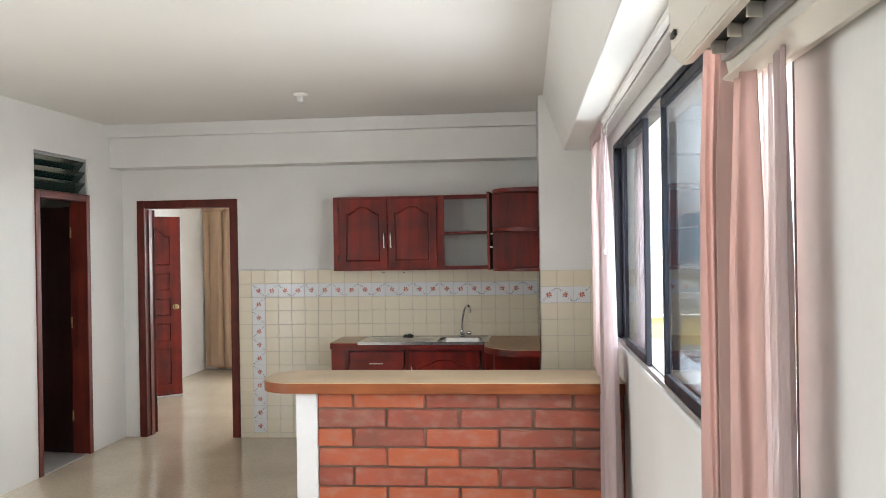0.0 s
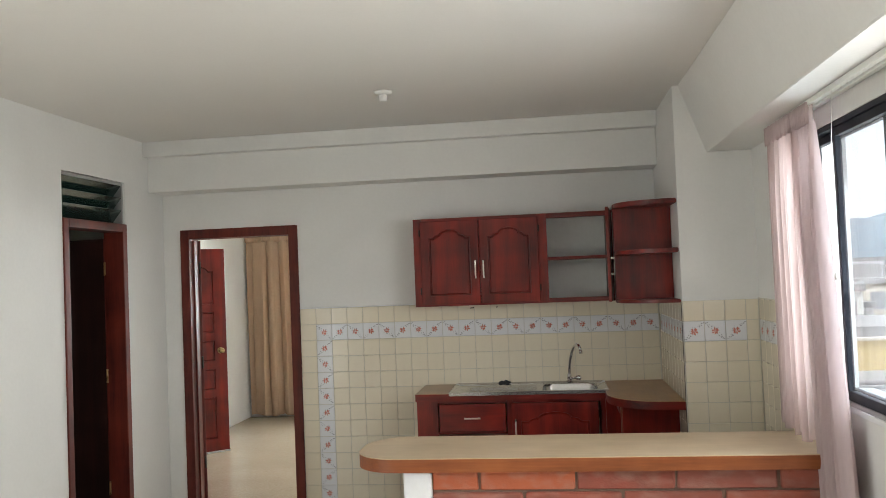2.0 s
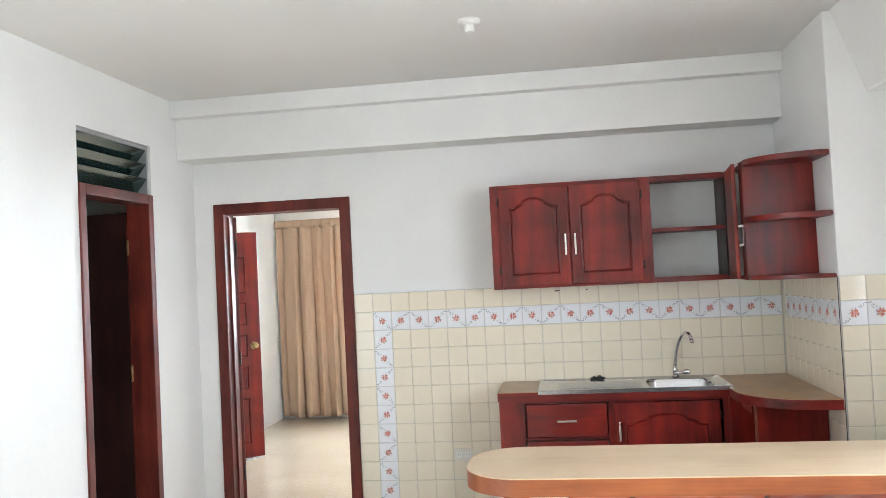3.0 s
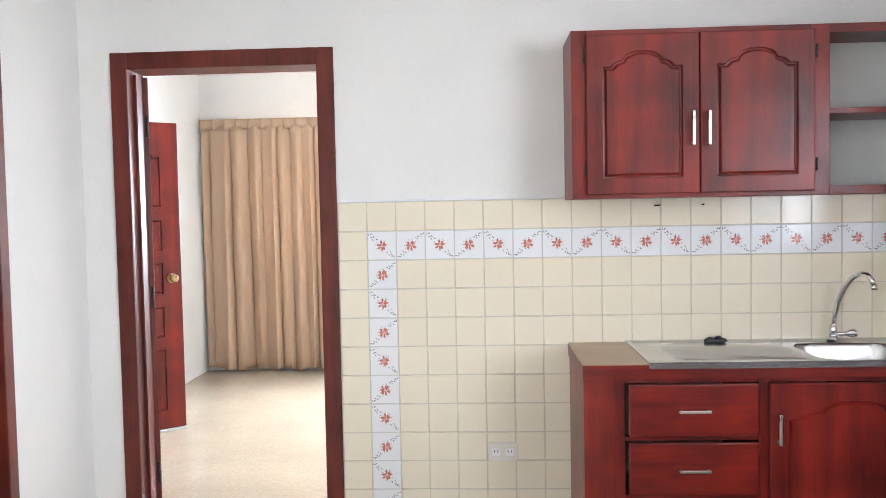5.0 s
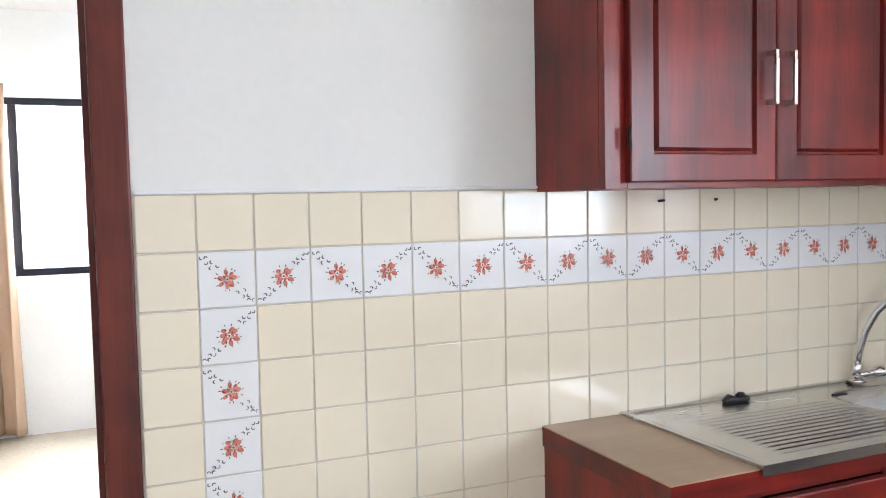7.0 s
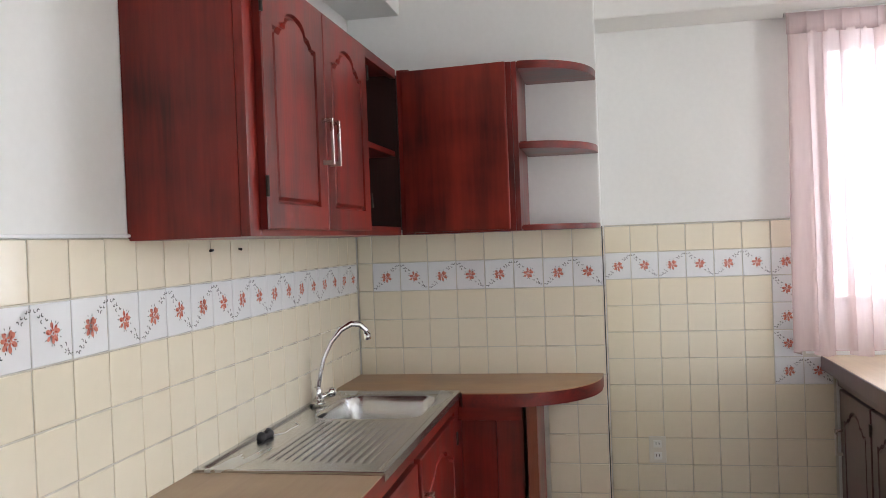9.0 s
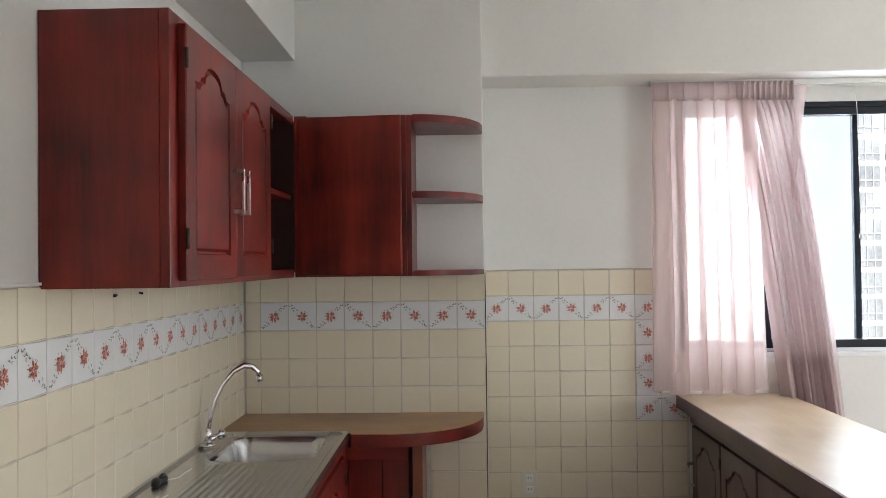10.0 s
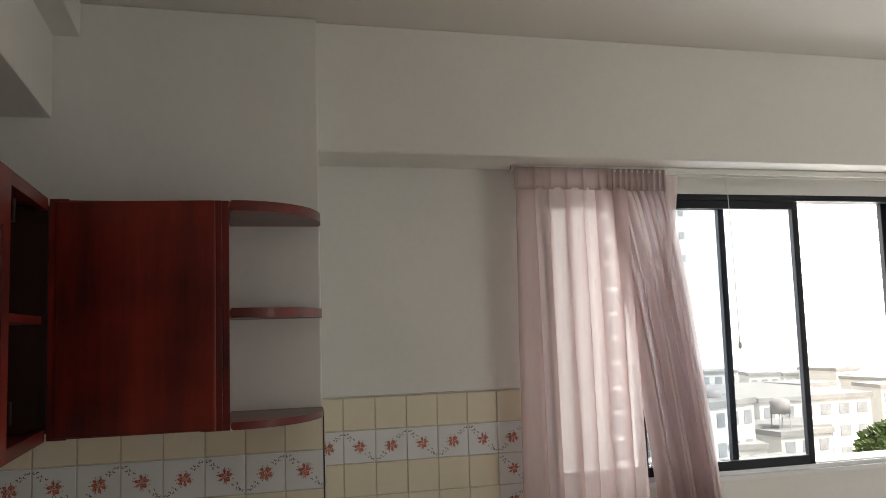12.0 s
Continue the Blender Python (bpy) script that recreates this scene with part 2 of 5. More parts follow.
M_TILE = mat("cream_tile_glaze", (0.80, 0.73, 0.585), 0.10, 0.03, 5, 40, per_object=0.25, coat=0.3)
M_TILEW = mat("white_tile_glaze", (0.80, 0.81, 0.83), 0.10, 0.03, 5, 40, per_object=0.2, coat=0.3)
M_PETAL2 = mat("dark_coral_print", (0.30, 0.055, 0.045), 0.15, 0.3, 60, 200)
M_PETAL = mat("coral_petal_print", (0.62, 0.22, 0.165), 0.15, 0.35, 60, 200)
M_LEAF = mat("grey_leaf_print", (0.13, 0.13, 0.14), 0.15, 0.3, 60, 200)
M_GROUT = mat("grey_grout", (0.61, 0.58, 0.51), 0.85, 0.15, 12, 90, 0.0006)
M_BRICK = brick_clay("red_clay_brick")
M_MORTAR = mat("brick_mortar", (0.19, 0.115, 0.085), 0.9, 0.25, 14, 80, 0.003)
M_STEEL = mat("brushed_steel", (0.63, 0.635, 0.64), 0.25, 0.08, 6, 120, 0.0001, metal=1.0, stretch=(0.2, 1, 1))
M_CHROME = mat("chrome", (0.80, 0.80, 0.80), 0.10, 0.03, 5, 80, metal=1.0)
M_NICKEL = mat("satin_nickel", (0.66, 0.62, 0.56), 0.28, 0.05, 5, 80, metal=1.0)
M_BRASS = mat("worn_brass", (0.45, 0.32, 0.16), 0.3, 0.15, 30, 120, metal=1.0)
M_IRON = mat("dark_iron", (0.05, 0.045, 0.04), 0.45, 0.2, 30, 120, metal=0.8)
M_ALU = mat("black_anodised_aluminium", (0.013, 0.016, 0.025), 0.5, 0.2, 8, 90, spec=0.25)
M_ALUG = mat("grey_track", (0.45, 0.45, 0.46), 0.4, 0.1, 8, 90, metal=0.6)
M_PLASTIC = mat("cream_plastic", (0.72, 0.69, 0.62), 0.4, 0.05, 6, 70)
M_PLASTICW = mat("white_plastic", (0.80, 0.80, 0.77), 0.35, 0.04, 6, 70)
M_DARK = mat("dark_slot", (0.03, 0.03, 0.03), 0.6, 0.2, 20, 90)
M_RUBBER = mat("black_rubber", (0.015, 0.015, 0.018), 0.45, 0.2, 40, 150, 0.0006)
M_SHEER = cloth("pink_sheer_cloth", (0.74, 0.60, 0.585), 0.32, 0.45)
M_GATHER = cloth("gathered_sheer_cloth", (0.70, 0.575, 0.575), 0.20, 0.35)
M_PINK = cloth("pink_curtain_cloth", (0.70, 0.52, 0.48), 0.04, 0.35)
M_BEIGE = cloth("beige_curtain_cloth", (0.60, 0.43, 0.30), 0.0, 0.08)
M_LOUVRE = mat("dark_green_glass", (0.015, 0.035, 0.030), 0.12, 0.1, 10, 60)
M_GLASS = glass("window_glass")
M_BATHFLOOR = mat("grey_floor_tile", (0.40, 0.39, 0.37), 0.4, 0.12, 5, 50)


# ---------------------------------------------------------------- mesh helpers
def finish(bm, name, *mats):
    me = bpy.data.meshes.new(name)
    bmesh.ops.recalc_face_normals(bm, faces=bm.faces[:])
    bm.to_mesh(me)
    bm.free()
    for m in mats:
        me.materials.append(m)
    return me


def part(name, bm, material, parent, label=""):
    mats = material if isinstance(material, (list, tuple)) else [material]
    ob = new(name, finish(bm, name, *mats))
    ob.parent = parent
    return tagged(ob, label)


def thing(name, at, label, category, group="", kind=""):
    ob = new(name)
    ob.location = at
    ob.empty_display_size = 0.1
    return tagged(ob, label, category, group, kind)


def add_box(bm, x0, x1, y0, y1, z0, z1, bevel=0.0, mi=0, seg=2):
    vs = bmesh.ops.create_cube(bm, size=1.0)["verts"]
    bmesh.ops.scale(bm, vec=(x1 - x0, y1 - y0, z1 - z0), verts=vs)
    bmesh.ops.translate(bm, vec=((x0 + x1) / 2, (y0 + y1) / 2, (z0 + z1) / 2), verts=vs)
    faces = {f for v in vs for f in v.link_faces}
    for f in faces:
        f.material_index = mi
    if bevel:
        edges = list({e for v in vs for e in v.link_edges})
        bmesh.ops.bevel(bm, geom=edges, offset=bevel, segments=seg, affect="EDGES", profile=0.6)
    return bm


def boxes(*rows, bevel=0.0):
    bm = bmesh.new()
    for r in rows:
        add_box(bm, *r, bevel=bevel)
    return bm


def one(x0, x1, y0, y1, z0, z1, bevel=0.0):
    return add_box(bmesh.new(), x0, x1, y0, y1, z0, z1, bevel)


def tube(bm, points, radius, sides=12, caps=True):
    """A round bar along a line of points."""
    pts = [Vector(p) for p in points]
    radii = radius if isinstance(radius, (list, tuple)) else [radius] * len(pts)
    rings, side = [], None
    for i, p in enumerate(pts):
        d = (pts[min(i + 1, len(pts) - 1)] - pts[max(i - 1, 0)]).normalized()
        if side is None:
            side = d.orthogonal().normalized()
        side = (side - d * side.dot(d)).normalized()
        up = d.cross(side)
        rings.append([bm.verts.new(p + (side * math.cos(a) + up * math.sin(a)) * radii[i]) for a in [2 * math.pi * k / sides for k in range(sides)]])
    for a, b in zip(rings, rings[1:]):
        for k in range(sides):
            f = bm.faces.new((a[k], a[(k + 1) % sides], b[(k + 1) % sides], b[k]))
            f.smooth = True
    if caps:
        bm.faces.new(rings[0][::-1]), bm.faces.new(rings[-1])
    return bm


def prism(bm, outline, z0, z1, mi_side=0, mi_top=0, bevel=0.0):
    """An upright slab over an outline of (x, y) points."""
    lo = [bm.verts.new((x, y, z0)) for x, y in outline]
    hi = [bm.verts.new((x, y, z1)) for x, y in outline]
    n = len(outline)
    bottom, top = bm.faces.new(lo[::-1]), bm.faces.new(hi)
    top.material_index = mi_top
    bottom.material_index = mi_side
    for i in range(n):
        f = bm.faces.new((lo[i], lo[(i + 1) % n], hi[(i + 1) % n], hi[i]))
        f.material_index = mi_side
        f.smooth = True
    for i in range(n):
        p, q, r_ = Vector(outline[i - 1]), Vector(outline[i]), Vector(outline[(i + 1) % n])
        bm.edges.get((lo[i], hi[i])).smooth = (q - p).angle(r_ - q, 0.0) < 0.45
    for e in list(top.edges) + list(bottom.edges):
        e.smooth = False
    if bevel:
        bmesh.ops.bevel(bm, geom=list(top.edges) + list(bottom.edges), offset=bevel, segments=2, affect="EDGES")
    return bm


def arch_loop(x0, x1, z0, z1, rise, k=12):
    """Outline of a cathedral door panel: square foot, stepped shoulders, round crown."""
    w = x1 - x0
    zs = z1 - rise
    pts = [(x0, z0), (x1, z0), (x1, zs)]
    pts += [(x1 - 0.10 * w, zs), (x1 - 0.13 * w, zs + 0.14 * rise), (x1 - 0.17 * w, zs + 0.32 * rise), (x1 - 0.24 * w, zs + 0.38 * rise)]
    for i in range(k + 1):
        a = math.pi * i / k
        pts.append(((x0 + x1) / 2 + math.cos(a) * 0.24 * w, zs + 0.45 * rise + math.sin(a) * 0.55 * rise))
    pts += [(x0 + 0.24 * w, zs + 0.38 * rise), (x0 + 0.17 * w, zs + 0.32 * rise), (x0 + 0.13 * w, zs + 0.14 * rise), (x0 + 0.10 * w, zs), (x0, zs)]
    return pts


def panel_door(w, h, thick=0.02, border=0.062, rise=0.07, panels=None):
    """A door leaf in x 0..w, z 0..h, its face at y 0 and its back at y thick, with grooved raised panels."""
    bm = bmesh.new()
    c = 0.003
    outer = [(c, c), (w - c, c), (w - c, h - c), (c, h - c)]
    vo = [bm.verts.new((x, 0, z)) for x, z in outer]
    vb = [bm.verts.new((x, c, z)) for x, z in ((0, 0), (w, 0), (w, h), (0, h))]
    vk = [bm.verts.new((x, thick, z)) for x, z in ((0, 0), (w, 0), (w, h), (0, h))]
    for i in range(4):
        j = (i + 1) % 4
        bm.faces.new((vo[i], vo[j], vb[j], vb[i]))
        bm.faces.new((vb[i], vb[j], vk[j], vk[i]))
    bm.faces.new(vk)
    edges = [bm.edges.get((vo[i], vo[(i + 1) % 4])) for i in range(4)]
    for x0, x1, z0, z1, r in panels or [(border, w - border, border, h - border, rise)]:
        rings = []
        for off, depth in ((0, 0.0), (0.003, 0.010), (0.008, 0.011), (0.015, 0.001)):
            pts = arch_loop(x0 + off, x1 - off, z0 + off, z1 - off, r) if r else [(x0 + off, z0 + off), (x1 - off, z0 + off), (x1 - off, z1 - off), (x0 + off, z1 - off)]
            rings.append([bm.verts.new((x, depth, z)) for x, z in pts])
        n = len(rings[0])
        for a, b in zip(rings, rings[1:]):
            for i in range(n):
                bm.faces.new((a[i], a[(i + 1) % n], b[(i + 1) % n], b[i]))
        bm.faces.new(rings[-1])
        edges += [bm.edges.get((rings[0][i], rings[0][(i + 1) % n])) for i in range(n)]
    bmesh.ops.triangle_fill(bm, edges=edges, use_beauty=True, normal=(0, -1, 0))
    return bm


def bar_handle(length, axis="Z"):
    """A flat bow handle, centred on its own origin, standing off towards -y."""
    bm = bmesh.new()
    h = length / 2
    if axis == "Z":
        add_box(bm, -0.005, 0.005, -0.030, -0.022, -h, h, 0.002)
        for s in (-1, 1):
            add_box(bm, -0.005, 0.005, -0.024, 0.0, s * h - (0.012 if s > 0 else 0), s * h + (0.012 if s < 0 else 0), 0.001)
    else:
        add_box(bm, -h, h, -0.030, -0.022, -0.005, 0.005, 0.002)
        for s in (-1, 1):
            add_box(bm, s * h - (0.012 if s > 0 else 0), s * h + (0.012 if s < 0 else 0), -0.024, 0.0, -0.005, 0.005, 0.001)
    return bm


def placed(ob, x=0, y=0, z=0, rx=0, ry=0, rz=0):
    ob.matrix_local = pose(x, y, z, rx, ry, rz)
    return ob


# ---------------------------------------------------------------- the setting
CEIL = 2.68
XL, XR = -3.60, 0.425
YB = -8.3
DOOR_L, DOOR_R, DOOR_T = -3.467, -2.566, 2.055

floor = tagged(new("floor", finish(boxes((-5.6, 1.0, YB - 0.3, 4.4, -0.2, 0.0)), "floor", M_FLOOR)), "polished beige terrazzo floor with fine speckles", "floor", kind="structure")
tagged(new("ceiling", finish(boxes((-5.6, XR + 0.2, YB - 0.3, 0.16, CEIL, CEIL + 0.15)), "ceiling", M_CEIL)), "plain off-white painted ceiling", "ceiling", kind="structure")
tagged(new("ceiling_bedroom", finish(boxes((-5.6, -1.0, 0.16, 4.4, 2.635, 2.83)), "ceiling_bedroom", M_CEIL)), "white painted bedroom ceiling", "ceiling", kind="structure")

wall_kitchen = tagged(new("wall_kitchen", finish(boxes(
    (-5.6, DOOR_L, 0.0, 0.14, 0.0, CEIL), (DOOR_L, DOOR_R, 0.0, 0.14, DOOR_T, CEIL), (DOOR_R, XR + 0.2, 0.0, 0.14, 0.0, CEIL)), "wall_kitchen", M_WALL)),
    "white painted kitchen wall with a cream tile splashback", "wall", kind="structure")

# two-stepped beam under the ceiling along the kitchen wall
bm = bmesh.new()
add_box(bm, XL + 0.001, -0.001, -0.225, -0.001, 2.323, 2.575, 0.004)
add_box(bm, XL + 0.001, -0.001, -0.300, -0.001, 2.573, CEIL - 0.001, 0.004)
tagged(new("beam_kitchen", finish(bm, "beam_kitchen", M_WALL)), "white stepped concrete beam under the ceiling", "beam", kind="structure")

# column in the corner
wall_column = tagged(new("wall_column", finish(boxes((0.0, XR + 0.1, -1.0, -0.001, 0.0, CEIL - 0.001), bevel=0.006), "wall_column", M_WALL)),
                     "white painted corner column, tiled up to the cabinets", "column", kind="structure")

# window wall with its long opening
WIN_Y0, WIN_Y1, WIN_Z0, WIN_Z1 = -5.25, -1.90, 1.045, 2.20
wall_window = tagged(new("wall_window", finish(boxes(
    (XR, XR + 0.2, YB, WIN_Y0, 0.0, CEIL), (XR, XR + 0.2, WIN_Y1, -1.0, 0.0, CEIL),
    (XR, XR + 0.2, WIN_Y0, WIN_Y1, 0.0, WIN_Z0), (XR, XR + 0.2, WIN_Y0, WIN_Y1, WIN_Z1, CEIL)), "wall_window", M_WALL)),
    "white painted wall with a long sliding window", "wall", kind="structure")

# beam over the window, with a slightly leaning face
bm = bmesh.new()
BX, BZ = 0.175, 2.285
prof = [(XR - 0.002, BZ), (BX + 0.006, BZ), (BX, BZ + 0.006), (0.035, CEIL - 0.002), (XR - 0.002, CEIL - 0.002)]
a = [bm.verts.new((x, -1.001, z)) for x, z in prof]
b = [bm.verts.new((x, YB + 0.001, z)) for x, z in prof]
bm.faces.new(a), bm.faces.new(b[::-1])
for i in range(len(prof)):
    j = (i + 1) % len(prof)
    bm.faces.new((a[i], b[i], b[j], a[j]))
tagged(new("beam_window", finish(bm, "beam_window", M_WALL)), "white concrete beam above the long window", "beam", kind="structure")

# opening added out of view for the fill lamp
FILL_Y0, FILL_Y1 = -6.9, -4.3
BD_Y0, BD_Y1, BD_T, LOUV_T = -1.30, -0.56, 2.075, 2.36
wall_left = tagged(new("wall_left", finish(boxes(
    (XL - 0.12, XL, YB, FILL_Y0, 0.0, CEIL), (XL - 0.12, XL, FILL_Y0, FILL_Y1, 2.15, CEIL), (XL - 0.12, XL, FILL_Y1, BD_Y0, 0.0, CEIL), (XL - 0.12, XL, BD_Y1, -0.001, 0.0, CEIL), (XL - 0.12, XL, BD_Y0, BD_Y1, LOUV_T, CEIL)), "wall_left", M_WALL)),
    "white painted wall with a narrow bathroom doorway", "wall", kind="structure")
tagged(new("wall_back", finish(boxes((XL - 0.12, XR + 0.2, YB - 0.15, YB, 0, CEIL)), "wall_back", M_WALL)), "plain white painted end wall", "wall", kind="structure")
# slab out of view, added only to stop the sun at the fill opening
tagged(new("ceiling_sun_block", finish(boxes((XL - 1.98, XL - 0.121, YB, -2.75, 2.4, 2.55)), "ceiling_sun_block", M_CEIL)), "unseen slab added to keep sun out of the opening", "ceiling", kind="structure")

# bathroom behind the left wall
tagged(new("wall_bathroom", finish(boxes((-5.4, -5.3, -2.6, 0.0, 0, CEIL), (-5.4, XL - 0.12, -2.7, -2.6, 0, CEIL)), "wall_bathroom", M_WALL)), "plain wall of the dark bathroom", "wall", kind="structure")
tagged(new("floor_bathroom", finish(boxes((-5.3, XL - 0.001, -2.6, -0.001, 0.0, 0.006)), "floor_bathroom", M_BATHFLOOR)), "grey tiled bathroom floor", "floor", kind="structure")

# bedroom
BW_X0, BW_X1, BW_Z0, BW_Z1, BY = -4.05, -1.75, 1.0, 2.10, 4.0
wall_bed = tagged(new("wall_bedroom_window", finish(boxes(
    (-4.7, BW_X0, BY, BY + 0.2, 0, 2.64), (BW_X1, -1.2, BY, BY + 0.2, 0, 2.64), (BW_X0, BW_X1, BY, BY + 0.2, 0, BW_Z0), (BW_X0, BW_X1, BY, BY + 0.2, BW_Z1, 2.64)), "wall_bedroom_window", M_WALL)),
    "white painted bedroom wall with a window", "wall", kind="structure")
bm = bmesh.new()
door_wall = [(0.14, 0), (1.40, 0), (1.40, 2.05), (2.2, 2.05), (2.2, 0), (BY, 0), (BY, 2.64), (0.14, 2.64)]
near_, far_ = [bm.verts.new((-4.48, y, z)) for y, z in door_wall], [bm.verts.new((-4.6, y, z)) for y, z in door_wall]
bm.faces.new(near_), bm.faces.new(far_[::-1])
for i in range(8):
    bm.faces.new((near_[i], far_[i], far_[(i + 1) % 8], near_[(i + 1) % 8]))
tagged(new("wall_bedroom_left", finish(bm, "wall_bedroom_left", M_WALL)), "white painted bedroom wall with a doorway", "wall", kind="structure")
tagged(new("wall_closet", finish(boxes((-5.6, -5.5, 0.14, BY, 0, 2.64)), "wall_closet", M_WALL)), "plain white closet wall", "wall", kind="structure")
tagged(new("wall_bedroom_right", finish(boxes((-1.3, -1.2, 0.14, BY, 0, 2.64)), "wall_bedroom_right", M_WALL)), "white painted bedroom wall", "wall", kind="structure")


# ---------------------------------------------------------------- doors
def door_frame(name, label, span, depth, top, axis, jamb=0.045, lip=0.012):
    """Wooden frame lining an opening: two jambs and a head, a little proud of the wall."""
    fr = thing(name, (0, 0, 0), label, "door frame", kind="structure")
    a, b = span
    d0, d1 = depth
    for nm, u0, u1, z0, z1 in (("jamb", a, a + jamb, 0.0, top), ("jamb", b - jamb, b, 0.0, top), ("head", a + jamb, b - jamb, top - jamb, top)):
        if axis == "X":
            bm = one(u0, u1, d0 - lip, d1 + lip, z0, z1, 0.005)
        else:
            bm = one(d0 - lip, d1 + lip, u0, u1, z0, z1, 0.005)
        part(nm, bm, M_FRAME, fr)
    return fr


fr = door_frame("door_frame_bedroom", "reddish-brown wooden frame of the open bedroom doorway", (DOOR_L, DOOR_R), (0.0, 0.14), DOOR_T, "X", 0.068, 0.014)
part("door_stop", boxes((DOOR_L + 0.068, DOOR_L + 0.080, 0.05, 0.10, 0, DOOR_T - 0.08), (DOOR_R - 0.080, DOOR_R - 0.068, 0.05, 0.10, 0, DOOR_T - 0.08)), M_FRAME, fr)
door_frame("door_frame_bathroom", "reddish-brown wooden frame of the dark bathroom doorway", (BD_Y0, BD_Y1), (XL - 0.12, XL), BD_T, "Y", 0.055, 0.010)


def six_panel_leaf(w, h):
    p = []
    for z0, z1, r in ((0.12, 0.52, 0), (0.60, 0.80, 0), (0.88, 1.08, 0), (1.16, 1.36, 0), (1.44, h - 0.12, 0.10)):
        p.append((0.12, w - 0.12, z0, z1, r))
    return panel_door(w, h, 0.038, panels=p)


# bedroom door, swung fully into the bedroom
leaf = thing("door_bedroom", (DOOR_L + 0.075, 0.15, 0.01), "open reddish-brown wooden door seen edge-on", "door", kind="structure")
part("leaf", panel_door(0.76, 1.97, 0.038, panels=[(0.12, 0.64, 0.14, 0.85, 0), (0.12, 0.64, 1.0, 1.82, 0.1)]), M_FRAME, leaf).matrix_local = pose(0.012, 0.0, 0, 0, 0, 117)
part("lock_plate", one(0.000, 0.004, -0.012, 0.0, 0.95, 1.10, 0.001), M_IRON, leaf).matrix_local = pose(-0.02, 0.002, 0, 0, 0, 7)
for z in (0.25, 1.0, 1.72):
    part("hinge", tube(bmesh.new(), [(0.004, -0.004, z), (0.004, -0.004, z + 0.09)], 0.007, 10), M_IRON, leaf)

# red panelled door standing open inside the bedroom
leaf = thing("door_closet", (-4.47, 1.60, 0.015), "half-open glossy red panelled wooden door with a round brass knob", "door", kind="structure")
lf = part("leaf", six_panel_leaf(0.665, 1.985), M_DOOR, leaf)
lf.matrix_local = pose(0, 0, 0, 0, 0, 40)
bm = bmesh.new()
tube(bm, [(0.60, 0.0, 0.98), (0.60, -0.006, 0.98)], 0.032, 20)
tube(bm, [(0.60, -0.004, 0.98), (0.60, -0.03, 0.98), (0.60, -0.036, 0.98), (0.60, -0.05, 0.98), (0.60, -0.062, 0.98), (0.60, -0.066, 0.98)], [0.011, 0.011, 0.022, 0.028, 0.024, 0.010], 20)
part("door_knob", bm, M_BRASS, lf, "round brass knob")
part("threshold", one(0.0, 0.665, -0.02, 0.03, -0.012, -0.002), M_POST, lf, "white strip under the door")

# bathroom door leaf, swung into the unlit bathroom; its shade is painted in
leaf = thing("door_bathroom", (XL - 0.135, BD_Y1 - 0.056, 0.01), "open wooden door coloured near-black for the shade of the bathroom", "door", kind="structure")
lf = part("leaf", panel_door(0.62, 1.97, 0.036, panels=[(0.1, 0.52, 0.14, 0.9, 0), (0.1, 0.52, 1.05, 1.85, 0.08)]), M_DARKWOOD_SHADE, leaf)
lf.matrix_local = pose(0, 0, 0, 0, 0, 172) @ pose(0, -0.036, 0)
part("hinge_edge", one(-0.002, 0.004, 0.001, 0.035, 0.002, 1.968), M_FRAME, lf, "reddish hinge edge")
for z in (0.25, 1.0, 1.72):
    part("hinge", tube(bmesh.new(), [(0.010, -0.006, z), (0.010, -0.006, z + 0.09)], 0.007, 10), M_BRASS, leaf)

# louvred transom over the bathroom door
lv = thing("louvre_window", (XL, BD_Y0, BD_T), "dark green glass louvres above the bathroom door", "louvre window", kind="structure")
L = BD_Y1 - BD_Y0
bm = bmesh.new()
add_box(bm, -0.10, -0.015, 0.0, 0.016, 0.0, 0.282, 0.002)
add_box(bm, -0.10, -0.015, L - 0.016, L, 0.0, 0.282, 0.002)
add_box(bm, -0.10, -0.010, 0.016, L - 0.016, 0.262, 0.282, 0.002)
part("louvre_frame", bm, M_ALUG, lv)
for i in range(3):
    s = part("slat", one(-0.052, 0.052, 0.02, L - 0.02, -0.003, 0.003, 0.0015), M_LOUVRE, lv)
    s.matrix_local = pose(-0.05, 0, 0.055 + 0.085 * i, 0, -52, 0)


# ---------------------------------------------------------------- windows
def sash(win, y0, y1, z0, z1, x, stile=0.028):
    """One sliding sash in the window wall: two stiles, two rails and a pane."""
    s = part("sash", boxes((x, x + 0.026, y0, y0 + stile, z0, z1), (x, x + 0.026, y1 - stile, y1, z0, z1),
                           (x, x + 0.026, y0 + stile, y1 - stile, z0, z0 + 0.045), (x, x + 0.026, y0 + stile, y1 - stile, z1 - 0.034, z1), bevel=0.003), M_ALU, win)
    g = part("pane", one(x + 0.010, x + 0.015, y0 + stile - 0.004, y1 - stile + 0.004, z0 + 0.05, z1 - 0.03), M_GLASS, s)
    g.visible_shadow = False
    return s


